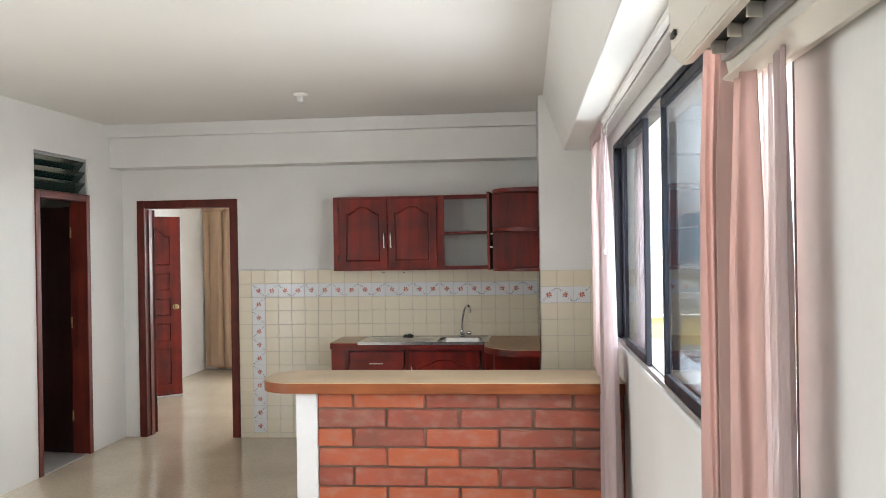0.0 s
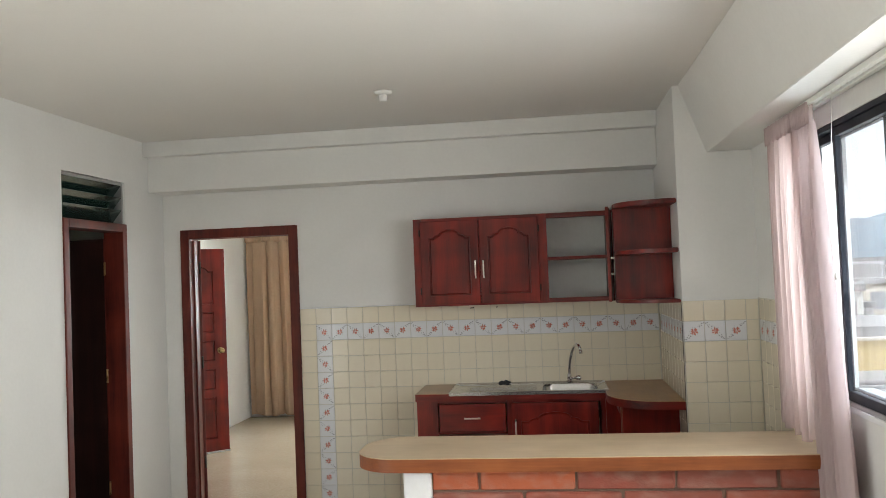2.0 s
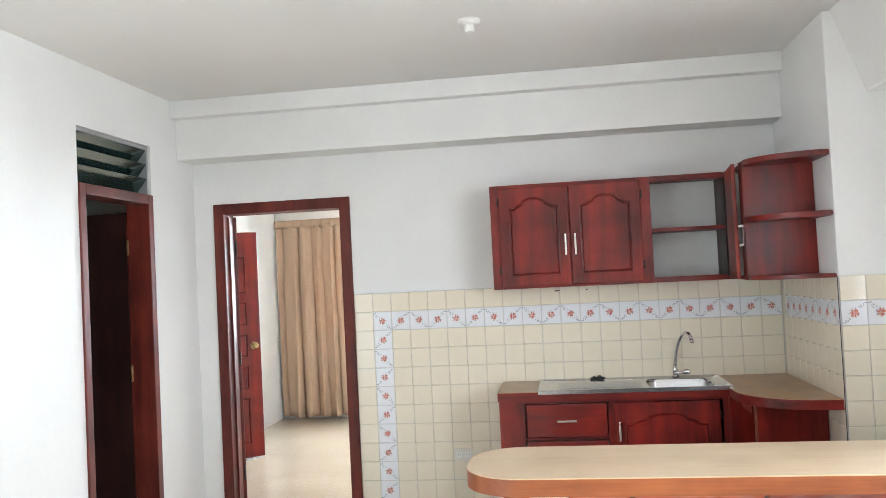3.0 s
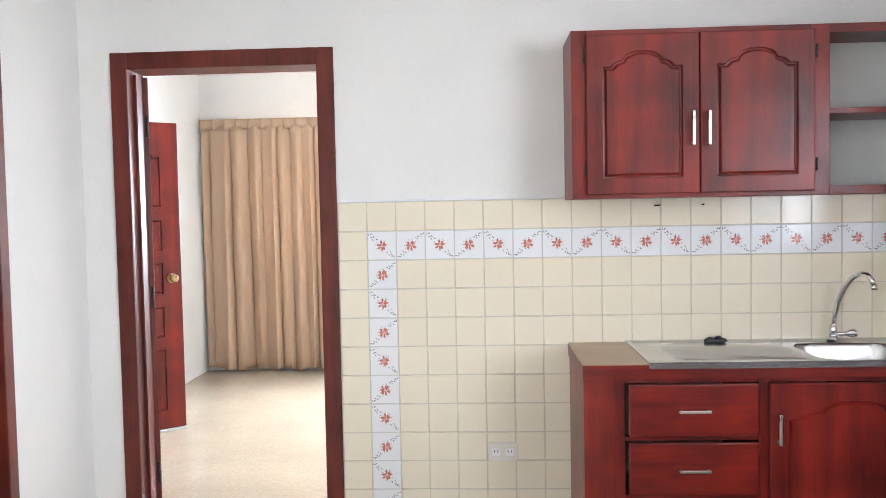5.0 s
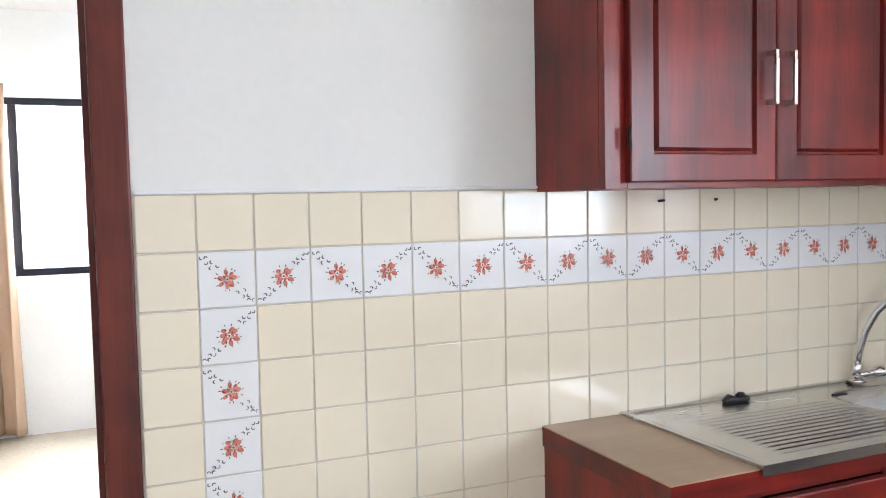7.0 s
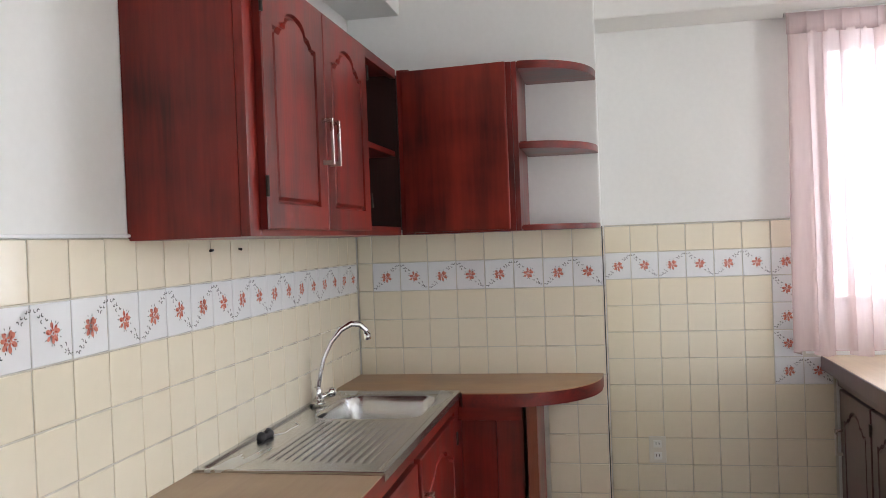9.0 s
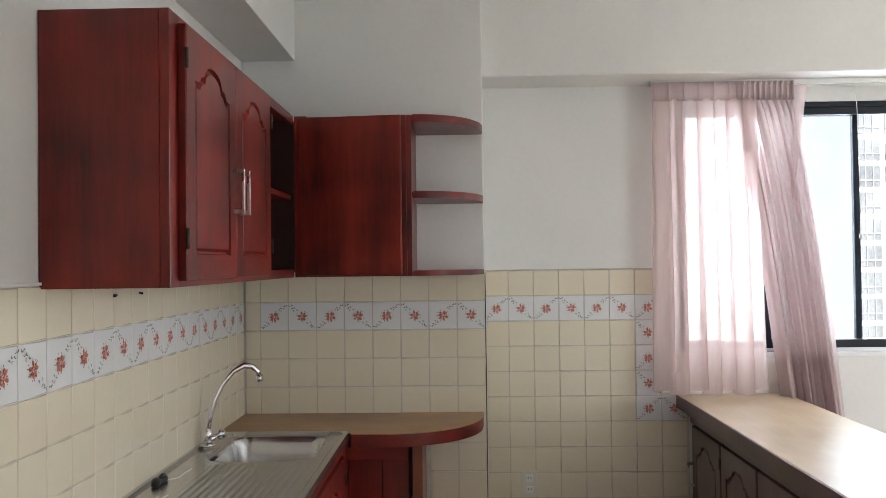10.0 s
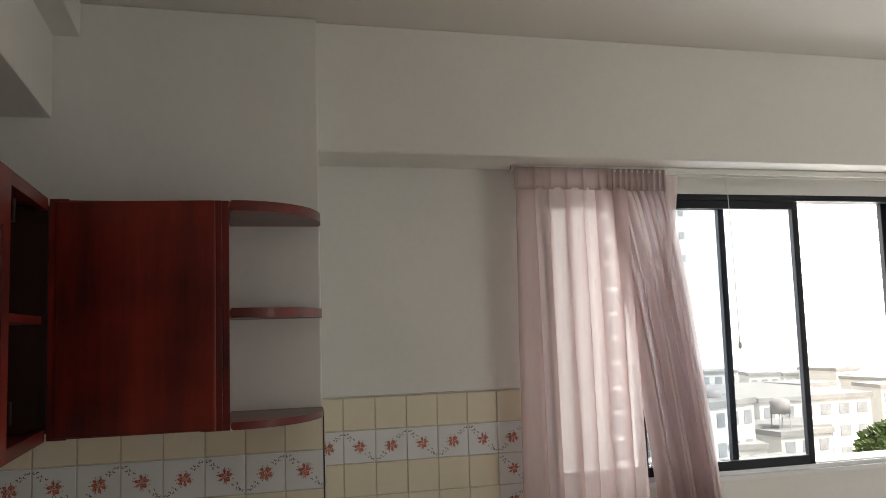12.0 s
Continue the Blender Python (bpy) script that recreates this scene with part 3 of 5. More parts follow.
win = thing("window_1", (XR, 0, 0), "long black aluminium sliding window, one sash slid open", "window", kind="structure")
for y0_, y1_, z0_, z1_ in ((WIN_Y0, WIN_Y0 + 0.03, WIN_Z0, WIN_Z1), (WIN_Y1 - 0.03, WIN_Y1, WIN_Z0, WIN_Z1), (WIN_Y0 + 0.0305, WIN_Y1 - 0.0305, WIN_Z1 - 0.024, WIN_Z1)):
    part("window_frame", one(0.004, 0.085, y0_, y1_, z0_, z1_, 0.003), M_ALU, win)
part("sill_track", boxes((0.004, 0.085, WIN_Y0 + 0.0305, WIN_Y1 - 0.0305, WIN_Z0, WIN_Z0 + 0.012), (0.005, 0.010, WIN_Y0 + 0.0305, WIN_Y1 - 0.0305, WIN_Z0 + 0.012, WIN_Z0 + 0.022), (0.040, 0.044, WIN_Y0 + 0.0305, WIN_Y1 - 0.0305, WIN_Z0 + 0.012, WIN_Z0 + 0.022)), M_ALUG, win, "pale grey running track")
part("window_sill", boxes((-0.006, 0.004, WIN_Y0, WIN_Y1, WIN_Z0 - 0.018, WIN_Z0 + 0.004), (0.09, 0.26, WIN_Y0 + 0.002, WIN_Y1 - 0.002, WIN_Z0 - 0.02, WIN_Z0 + 0.008), bevel=0.003), M_POST, win, "thin white sill")
zs0, zs1 = WIN_Z0 + 0.014, WIN_Z1 - 0.025
sash(win, -3.10, -2.30, zs0, zs1, 0.012)
sash(win, -2.76, -1.935, zs0, zs1, 0.046)
sash(win, -4.41, -3.585, zs0, zs1, 0.012)
sash(win, -4.40, -3.565, zs0, zs1, 0.046)

win = thing("window_2", (0, BY, 0), "dark-framed bedroom window half hidden by a curtain", "window", kind="structure")
part("window_frame", boxes((BW_X0, BW_X0 + 0.04, 0.004, 0.08, BW_Z0, BW_Z1), (BW_X1 - 0.04, BW_X1, 0.004, 0.08, BW_Z0, BW_Z1), (BW_X0 + 0.04, BW_X1 - 0.04, 0.004, 0.08, BW_Z0, BW_Z0 + 0.045),
                           (BW_X0 + 0.04, BW_X1 - 0.04, 0.004, 0.08, BW_Z1 - 0.045, BW_Z1), (-3.05, -3.0, 0.01, 0.07, BW_Z0 + 0.045, BW_Z1 - 0.045), bevel=0.003), M_ALU, win)
for x0, x1 in ((BW_X0 + 0.038, -3.048), (-3.002, BW_X1 - 0.038)):
    g = part("pane", one(x0, x1, 0.035, 0.040, BW_Z0 + 0.04, BW_Z1 - 0.04), M_GLASS, win)
    g.visible_shadow = False

# unseen wide glass door, added behind the walk as an opening for fill light
win = thing("window_unseen", (XL - 0.06, 0, 0), "unseen black-framed glass door added to let in fill light", "window", kind="structure")
mid_ = (FILL_Y0 + FILL_Y1) / 2
part("window_frame", boxes((-0.03, 0.03, FILL_Y0, FILL_Y0 + 0.05, 0, 2.15), (-0.03, 0.03, FILL_Y1 - 0.05, FILL_Y1, 0, 2.15), (-0.03, 0.03, FILL_Y0 + 0.05, FILL_Y1 - 0.05, 2.1, 2.15),
                           (-0.03, 0.03, mid_ - 0.025, mid_ + 0.025, 0.05, 2.1), (-0.03, 0.03, FILL_Y0 + 0.05, FILL_Y1 - 0.05, 0.0, 0.05)), M_ALU, win)
for y0_, y1_ in ((FILL_Y0 + 0.048, mid_ - 0.023), (mid_ + 0.023, FILL_Y1 - 0.048)):
    g = part("pane", one(-0.003, 0.003, y0_, y1_, 0.048, 2.102), M_GLASS, win)
    g.visible_shadow = False


# ---------------------------------------------------------------- kitchen cabinets
def cabinet_door(cab, name, w, h, at, rz=0, side="R", axis="Z", hl=0.125, material=None, rise=0.055, hz=None, arch=True, border=0.058):
    """A hung door (or drawer front) with its handle and hinges."""
    ps = None if arch else [(0.02, w - 0.02, 0.02, h - 0.02, 0)]
    d = part(name, panel_door(w, h, 0.02, border, rise, ps) if arch else one(0, w, 0, 0.02, 0, h, 0.005), material or M_MAHOGANY, cab)
    placed(d, *at, 0, 0, rz)
    if side:
        hx = {"R": w - 0.026, "L": 0.026, "C": w / 2}[side]
        hd = part("handle", bar_handle(hl, axis), M_NICKEL, d, "satin metal bow handle")
        placed(hd, hx, 0, hz if hz is not None else h / 2)
    if side in ("R", "L") and arch:
        for z in (0.07, h - 0.10):
            x = -0.004 if side == "R" else w + 0.004
            part("hinge", tube(bmesh.new(), [(x, -0.002, z), (x, -0.002, z + 0.045)], 0.0045, 8), M_IRON, d)
    return d


# wall cabinet along the kitchen wall: two doors and an open shelf bay
ux0, ux1, uy, uz0, uz1 = -1.660, -0.338, -0.285, 1.43, 2.03
uc = thing("wall_cabinet", (ux0, 0, uz0), "dark red mahogany wall cabinet with arched doors and open bay", "cabinet")
W, D, Hh = ux1 - ux0, -uy, uz1 - uz0
ob_ = 0.865
part("side_panel", one(0, 0.018, -D + 0.022, -0.002, 0, Hh, 0.0015), M_MAHOGANY, uc)
part("side_panel", one(ob_, ob_ + 0.016, -D + 0.022, -0.002, 0.0185, Hh - 0.0185), M_MAHOGANY, uc)
part("side_panel", one(W - 0.016, W, -D - 0.001, -0.002, 0.0185, Hh - 0.0185), M_DARKWOOD_SHADE, uc, "near-black inner panel")
part("bottom", one(0.0185, W, -D + 0.022, -0.002, 0, 0.018, 0.0015), M_MAHOGANY_X, uc)
part("top", one(0.0185, W, -D + 0.022, -0.002, Hh - 0.018, Hh, 0.0015), M_MAHOGANY_X, uc)
for x0_, x1_ in ((0, 0.055), (ob_ - 0.020, ob_ + 0.042)):
    part("stile", one(x0_, x1_, -D, -D + 0.021, 0, Hh, 0.0015), M_MAHOGANY, uc)
for x0_, x1_, z0_, z1_ in ((0.0555, ob_ - 0.0205, 0, 0.02), (0.0555, ob_ - 0.0205, Hh - 0.03, Hh), (ob_ + 0.0425, W - 0.0165, 0, 0.030), (ob_ + 0.0425, W - 0.0165, Hh - 0.032, Hh)):
    part("rail", one(x0_, x1_, -D, -D + 0.021, z0_, z1_, 0.0015), M_MAHOGANY_X, uc)
part("shelf", one(ob_ + 0.019, W - 0.017, -D + 0.01, -0.012, 0.285, 0.305, 0.002), M_MAHOGANY_X, uc)
part("back_panel", one(0.019, W, -0.012, -0.003, 0.019, Hh - 0.019), M_BACKPANEL, uc, "pale painted back panel")
cabinet_door(uc, "door", 0.398, Hh - 0.034, (0.050, -D - 0.021, 0.014), side="R", hz=0.228, hl=0.12)
cabinet_door(uc, "door", 0.398, Hh - 0.034, (0.451, -D - 0.021, 0.014), side="L", hz=0.228, hl=0.12)

# corner wall cabinet along the column, with rounded end shelves
cc = thing("corner_cabinet", (0.0, 0.0, uz0), "dark red mahogany corner cabinet with rounded open end shelves", "cabinet")
cx, y0, y1 = -0.345, -0.287, -0.705
part("bottom", one(cx + 0.022, -0.002, y1, -0.315, 0, 0.018, 0.0015), M_MAHOGANY_Y, cc)
part("top", one(cx + 0.022, -0.002, y1, -0.315, Hh - 0.018, Hh, 0.0015), M_MAHOGANY_Y, cc)
part("end_panel", one(cx + 0.002, -0.002, y1 - 0.018, y1, 0, Hh, 0.0015), M_MAHOGANY, cc)
part("stile", one(cx, cx + 0.021, y0 - 0.045, y0, 0, Hh, 0.0015), M_MAHOGANY, cc)
part("stile", one(cx, cx + 0.021, y1 + 0.0005, y1 + 0.055, 0, Hh, 0.0015), M_MAHOGANY, cc)
d = cabinet_door(cc, "door", 0.388, Hh - 0.012, (cx - 0.003, y0 - 0.014, 0.006), rz=-96, side="", arch=False, material=M_WORN)
hd = part("handle", bar_handle(0.11), M_NICKEL, d, "satin metal bow handle")
placed(hd, 0.375, 0.02, 0.22, 0, 0, 180)


def end_shelf(z0, z1):
    """A quarter-oval shelf that ends at the column's edge."""
    pts = [(-0.004, y1 - 0.019), (cx + 0.004, y1 - 0.019)]
    for k in range(0, 25):
        a = math.pi / 2 * k / 24
        pts.append((cx + 0.004 + (1 - math.cos(a)) * (-cx - 0.03), y1 - 0.03 - math.sin(a) * 0.262))
    pts.append((-0.004, y1 - 0.292))
    return prism(bmesh.new(), pts, z0, z1, bevel=0.004)


for z0, z1 in ((0.0, 0.020), (0.290, 0.316), (Hh - 0.026, Hh + 0.002)):
    part("shelf", end_shelf(z0, z1), M_MAHOGANY_Y, cc)

# sink cabinet
bx0, bx1, by, top = -1.65, -0.425, -0.462, 0.815
sc = thing("sink_cabinet", (bx0, 0, 0), "red mahogany base cabinet with drawers and arched doors under the sink", "cabinet")
W = bx1 - bx0
for x in (0, 0.60, W - 0.018):
    part("side_panel", one(x, x + 0.018, by + 0.0215, -0.002, 0 if x == 0 else 0.0985, top), M_MAHOGANY, sc)
part("bottom", one(0.0185, W, by + 0.05, -0.002, 0.08, 0.098), M_MAHOGANY_X, sc)
part("plinth", one(0.0185, W, by + 0.06, by + 0.078, 0, 0.0795), M_MAHOGANY_X, sc)
for x0_, x1_, z0_ in ((0, 0.14, 0.0), (0.59, 0.63, 0.08), (W - 0.03, W, 0.08)):
    part("stile", one(x0_, x1_, by, by + 0.021, z0_, top, 0.0015), M_MAHOGANY, sc)
for x0_, x1_, z0_, z1_ in ((0.1405, 0.5895, top - 0.018, top), (0.6305, W - 0.0305, top - 0.018, top), (0.1405, 0.5895, 0.598, 0.612), (0.1405, 0.5895, 0.395, 0.409), (0.1405, 0.5895, 0.08, 0.11), (0.6305, W - 0.0305, 0.08, 0.11)):
    part("rail", one(x0_, x1_, by, by + 0.021, z0_, z1_, 0.0015), M_MAHOGANY_X, sc)
for z0, z1 in ((0.617, 0.795), (0.412, 0.594), (0.114, 0.392)):
    cabinet_door(sc, "drawer", 0.434, z1 - z0, (0.150, by - 0.021, z0), side="C", axis="X", hl=0.105, arch=False, hz=(z1 - z0) * 0.5, material=M_MAHOGANY_X)
cabinet_door(sc, "door", 0.555, 0.682, (0.622, by - 0.021, 0.113), side="L", hz=0.53, hl=0.105, rise=0.06)

# open corner unit under the short counter
cu = thing("base_cabinet", (0, 0, 0), "dark open corner base under the rounded counter end", "cabinet")
part("side_panel", one(-0.345, -0.010, -0.752, -0.734, 0, top, 0.002), M_MAHOGANY, cu)
part("edge_strip", one(-0.353, -0.346, -0.752, -0.716, 0, top - 0.002), M_EDGEWORN, cu, "worn brown edge strip")
part("front_panel", one(-0.300, -0.282, -0.698, -0.600, 0.0, top, 0.002), M_MAHOGANY, cu)
part("front_panel", one(-0.292, -0.275, -0.598, -0.470, 0.0, top, 0.002), M_MAHOGANY, cu)
part("front_panel", one(-0.424, -0.276, -0.468, -0.452, 0.0, top - 0.002, 0.002), M_MAHOGANY, cu)
part("rail", one(-0.358, -0.351, -0.698, -0.470, top - 0.06, top - 0.002, 0.002), M_MAHOGANY_Y, cu)

# worktop with the red edge, left open for the sink
wt = thing("worktop", (0, 0, top), "tan wood-grain laminate worktop with a thick red-stained edge", "worktop")
arc = [(-0.425 + (1 - math.cos(a)) * 0.36, -0.64 - math.sin(a) * 0.345) for a in [math.pi / 2 * k / 14 for k in range(15)]]
corner = [(-0.002, -0.002), (-0.398, -0.002), (-0.398, -0.488), (-0.425, -0.50), *arc, (-0.002, -0.988)]
left = [(-1.655, -0.002), (-1.655, -0.483), (-1.432, -0.483), (-1.432, -0.002)]
bm = bmesh.new()
prism(bm, corner, 0.001, 0.047)
prism(bm, left, 0.001, 0.047)
add_box(bm, -1.432, -0.399, -0.483, -0.452, 0.001, 0.044)
part("edge", bm, M_MAHOGANY_X, wt, "red-stained wooden edge")
bm = bmesh.new()
prism(bm, [(x, y) for x, y in left], 0.047, 0.0505)
part("laminate", bm, M_LAMINATE_SINK, wt)
part("laminate", prism(bmesh.new(), corner, 0.047, 0.0505), M_LAMINATE_Y, wt)

# stainless sink: drainer and bowl pressed out of one sheet
sk = thing("sink", (-1.432, -0.004, 0.866), "stainless steel sink with a ribbed drainer and one bowl", "sink")
SW, SD = 1.03, 0.486


def sink_height(x, y):
    """x from the left end, y from the wall."""
    edge = min(x, SW - x, y, SD - y)
    h = 0.006 if edge < 0.016 else (0.006 - 0.007 * min(1, (edge - 0.016) / 0.012))
    if 0.10 < x < 0.58 and 0.115 < y < 0.44:
        h += 0.0028 * max(0.0, math.sin((y - 0.115) / 0.325 * math.pi * 2 * 14)) * min(1, min(y - 0.115, 0.44 - y, x - 0.10, 0.58 - x) / 0.03)
    qx, qy = abs(x - 0.79) - (0.185 - 0.07), abs(y - 0.255) - (0.175 - 0.07)
    d = math.hypot(max(qx, 0), max(qy, 0)) + min(max(qx, qy), 0) - 0.07
    if d < 0:
        s = min(1.0, -d / 0.045)
        h -= 0.155 * (s * s * (3 - 2 * s))
    return h


bm = bmesh.new()
nx, ny = 110, 170
rows = []
for j in range(ny + 1):
    rows.append([bm.verts.new((SW * i / nx, -SD * j / ny, sink_height(SW * i / nx, SD * j / ny))) for i in range(nx + 1)])
for j in range(ny):
    for i in range(nx):
        f = bm.faces.new((rows[j + 1][i], rows[j + 1][i + 1], rows[j][i + 1], rows[j][i]))
        f.smooth = True
rim = rows[0] + [r[-1] for r in rows[1:]] + rows[-1][-2::-1] + [r[0] for r in rows[-2:0:-1]]
low = [bm.verts.new((v.co.x, v.co.y, -0.016 if v.co.y < -SD + 0.001 else 0.0)) for v in rim]
for i in range(len(rim)):
    j = (i + 1) % len(rim)
    bm.faces.new((rim[i], rim[j], low[j], low[i]))
part("basin", bm, M_STEEL, sk)
part("drain", tube(bmesh.new(), [(0.79, -0.255, -0.149), (0.79, -0.255, -0.146)], 0.04, 24), M_CHROME, sk)
part("overflow_grille", boxes(*[(0.628 + 0.012 * i, 0.634 + 0.012 * i, -0.115, -0.100, -0.004, 0.001) for i in range(4)]), M_DARK, sk)

# swan-neck tap
tp = thing("tap", (-0.640, -0.045, 0.872), "chrome swan-neck kitchen tap with a lever", "tap")
bm = bmesh.new()
tube(bm, [(0, 0, 0), (0, 0, 0.008), (0, 0, 0.010)], [0.026, 0.024, 0.016], 20)
tube(bm, [(0, 0, 0.006), (0, 0, 0.05), (0, 0, 0.055)], [0.015, 0.015, 0.010], 16)
part("base", bm, M_CHROME, tp)
neck = [(0, 0, 0.05), (0.004, -0.008, 0.10), (0.010, -0.020, 0.15), (0.022, -0.045, 0.205), (0.038, -0.078, 0.245), (0.054, -0.110, 0.262), (0.068, -0.135, 0.258), (0.077, -0.152, 0.240), (0.080, -0.157, 0.222)]
part("spout", tube(bmesh.new(), neck, 0.0105, 14), M_CHROME, tp)
part("aerator", tube(bmesh.new(), [(0.080, -0.157, 0.226), (0.081, -0.160, 0.205)], 0.012, 14), M_CHROME, tp)
bm = bmesh.new()
tube(bm, [(0.0, -0.006, 0.02), (0.045, -0.022, 0.026)], 0.009, 12)
tube(bm, [(0.040, -0.020, 0.026), (0.050, -0.023, 0.027), (0.066, -0.028, 0.028), (0.076, -0.031, 0.028), (0.080, -0.033, 0.028)], [0.008, 0.016, 0.018, 0.014, 0.006], 14)
part("lever", bm, M_CHROME, tp)

# black rubber plug on its bit of cord
pg = thing("sink_plug", (-1.09, -0.050, 0.861), "small black rubber sink plug lying on the rim", "sink plug")
bm = bmesh.new()
tube(bm, [(-0.042, 0, 0.006), (-0.038, 0, 0.009), (-0.020, 0.004, 0.014), (0.0, 0.002, 0.010), (0.022, -0.002, 0.013), (0.038, 0, 0.010), (0.044, 0, 0.006)], [0.004, 0.010, 0.0135, 0.009, 0.0125, 0.010, 0.004], 18)
tube(bm, [(0.0, 0, 0.02), (0.006, -0.004, 0.028), (0.02, -0.006, 0.026)], 0.005, 8)
part("plug", bm, M_RUBBER, pg)
part("cord", tube(bmesh.new(), [(0.03, -0.004, 0.006), (0.07, -0.03, 0.003), (0.12, -0.028, 0.003), (0.17, -0.034, 0.003), (0.20, -0.012, 0.004)], 0.0022, 6), M_PLASTICW, pg, "thin white cord")

# two nails left in the wall under the cabinet
for x, z, s in ((-1.30, 1.402, 1), (-1.125, 1.402, 0.4)):
    nail = tagged(new("nail", finish(tube(bmesh.new(), [(-0.014 * s, -0.018, 0), (0.006 * s, -0.016, 0.001), (0.010 * s, -0.004, 0.002)], [0.0035, 0.003, 0.003], 8), "nail", M_IRON)), "small rusty nail stuck in the tiled wall", "nail", "nails under the cabinet")
    nail.location = (x, 0, z)


def outlet(at, rz, label):
    """A double socket plate."""
    o = thing("wall_outlet", at, label, "outlet")
    o.rotation_euler = (0, 0, radians(rz))
    part("plate", one(-0.058, 0.058, -0.014, -0.006, -0.038, 0.038, 0.003) if rz == 0 else one(-0.036, 0.036, -0.014, -0.006, -0.058, 0.058, 0.003), M_PLASTIC, o)
    for s in (-1, 1):
        u, v = (s * 0.027, 0) if rz == 0 else (0, s * 0.026)
        k = part("socket", one(u - 0.017, u + 0.017, -0.017, -0.0135, v - 0.016, v + 0.016, 0.003), M_PLASTICW, o)
        part("slot", boxes((u - 0.008, u - 0.005, -0.0176, -0.0165, v - 0.003, v + 0.007), (u + 0.005, u + 0.008, -0.0176, -0.0165, v - 0.003, v + 0.007)), M_DARK, k)
    return o


outlet((-1.92, 0, 0.43), 0, "cream double socket in the tiled wall")
outlet((XR, -1.205, 0.46), -90, "cream upright double socket in the tiled wall")

# ---------------------------------------------------------------- breakfast bar
BY0, BY1, BZ1 = -2.378, -1.888, 0.862
bar = thing("breakfast_bar", (0, 0, 0), "brick breakfast bar with a white plastered end post", "bar counter")
part("core", one(-1.282, XR - 0.002, -2.320, -2.225, 0, 0.80), M_MORTAR, bar, "grey-brown mortar joints")
part("post", one(-1.405, -1.283, -2.345, -1.955, 0, 0.80, 0.008), M_POST, bar, "white plastered end post")
bt = thing("counter", (0, 0, 0.802), "pale wood-grain bar counter with a rounded orange-brown edge", "counter")
r = 0.20
pts = [(XR - 0.003, BY0), (XR - 0.003, BY1)]
ctr = (-1.628 + r, BY1 - r)
pts += [(ctr[0] - math.sin(a) * r, ctr[1] + math.cos(a) * r) for a in [math.pi / 2 * k / 10 for k in range(11)]]
ctr = (-1.628 + r, BY0 + r)
pts += [(ctr[0] - math.cos(a) * r, ctr[1] - math.sin(a) * r) for a in [math.pi / 2 * k / 10 for k in range(11)]]
bm = prism(bmesh.new(), pts, 0.0, 0.056)
part("edge", bm, M_BAREDGE, bt, "orange-brown varnished edge")
part("laminate", prism(bmesh.new(), pts, 0.056, 0.060), M_LAMINATE, bt)
# added strip that darkens the kitchen-side edge with the cupboards' sheen colour
part("edge_strip", one(-1.40, XR - 0.004, BY1 + 0.0005, BY1 + 0.006, 0.001, 0.0585, 0.002), M_BAR_SHEEN, bt, "dark strip added over the edge on the kitchen side")

# cupboards on the kitchen side of the bar
bc = thing("bar_cabinet", (0, 0, 0), "glossy dark bar cupboards, arched doors, purple sheen put into their colour", "cabinet")
part("body", one(-1.275, XR - 0.004, -2.22, -1.965, 0.0, 0.80, 0.002), M_BAR_SHEEN, bc)
part("apron", one(-1.275, XR - 0.004, -1.964, -1.945, 0.735, 0.80, 0.002), M_BAR_SHEEN, bc)
for i in range(4):
    x1 = XR - 0.035 - 0.415 * i
    cabinet_door(bc, "door", 0.40, 0.635, (x1, -1.943, 0.09), rz=180, side="R" if i % 2 else "L", hz=0.42, hl=0.11, rise=0.06, material=M_BAR_SHEEN)


# ---------------------------------------------------------------- curtains
def drape(width_top, width_low, z_top, z_low, folds, amp, shift=0.0, seed=1, nx=140, nz=36, amp_low=None, lean=1.0, over=0.0, crowd=1.0):
    """A hanging pleated cloth along local x (0..width), folds along local y; shift moves its foot sideways,
    over laps the folds over one another, crowd above 1 packs them towards the far end."""
    rnd = random.Random(seed)
    ph = [rnd.uniform(-0.9, 0.9) for _ in range(8)]
    bm = bmesh.new()
    grid = []
    for j in range(nz + 1):
        s = j / nz
        z = z_top + (z_low - z_top) * s
        w = width_top + (width_low - width_top) * s ** lean
        am = (amp if amp_low is None else amp + (amp_low - amp) * s) * (0.45 + 0.55 * min(1, s * 5))
        row = []
        for i in range(nx + 1):
            u = i / nx
            p = u ** crowd * folds * 2 * math.pi + 0.9 * math.sin(3.1 * u + ph[0]) + 0.5 * math.sin(7.3 * u + ph[1] + 0.8 * s)
            y = am * (math.sin(p) + 0.35 * math.sin(1.7 * p + ph[2] + s) + 0.2 * math.sin(0.43 * p + ph[3] + 2 * s))
            x = u * w + shift * s ** lean + 0.25 * am * math.sin(2 * p + ph[4]) + over * math.sin(p + 1.5 + 0.6 * math.sin(2 * s + ph[6])) * (1 + 0.5 * math.sin(0.37 * p + ph[7]))
            zz = z + (0.012 * math.sin(p * 0.5 + ph[5]) if j == nz else 0)
            row.append(bm.verts.new((x, y, zz)))
        grid.append(row)
    for j in range(nz):
        for i in range(nx):
            f = bm.faces.new((grid[j][i], grid[j][i + 1], grid[j + 1][i + 1], grid[j + 1][i]))
            f.smooth = True
    return bm


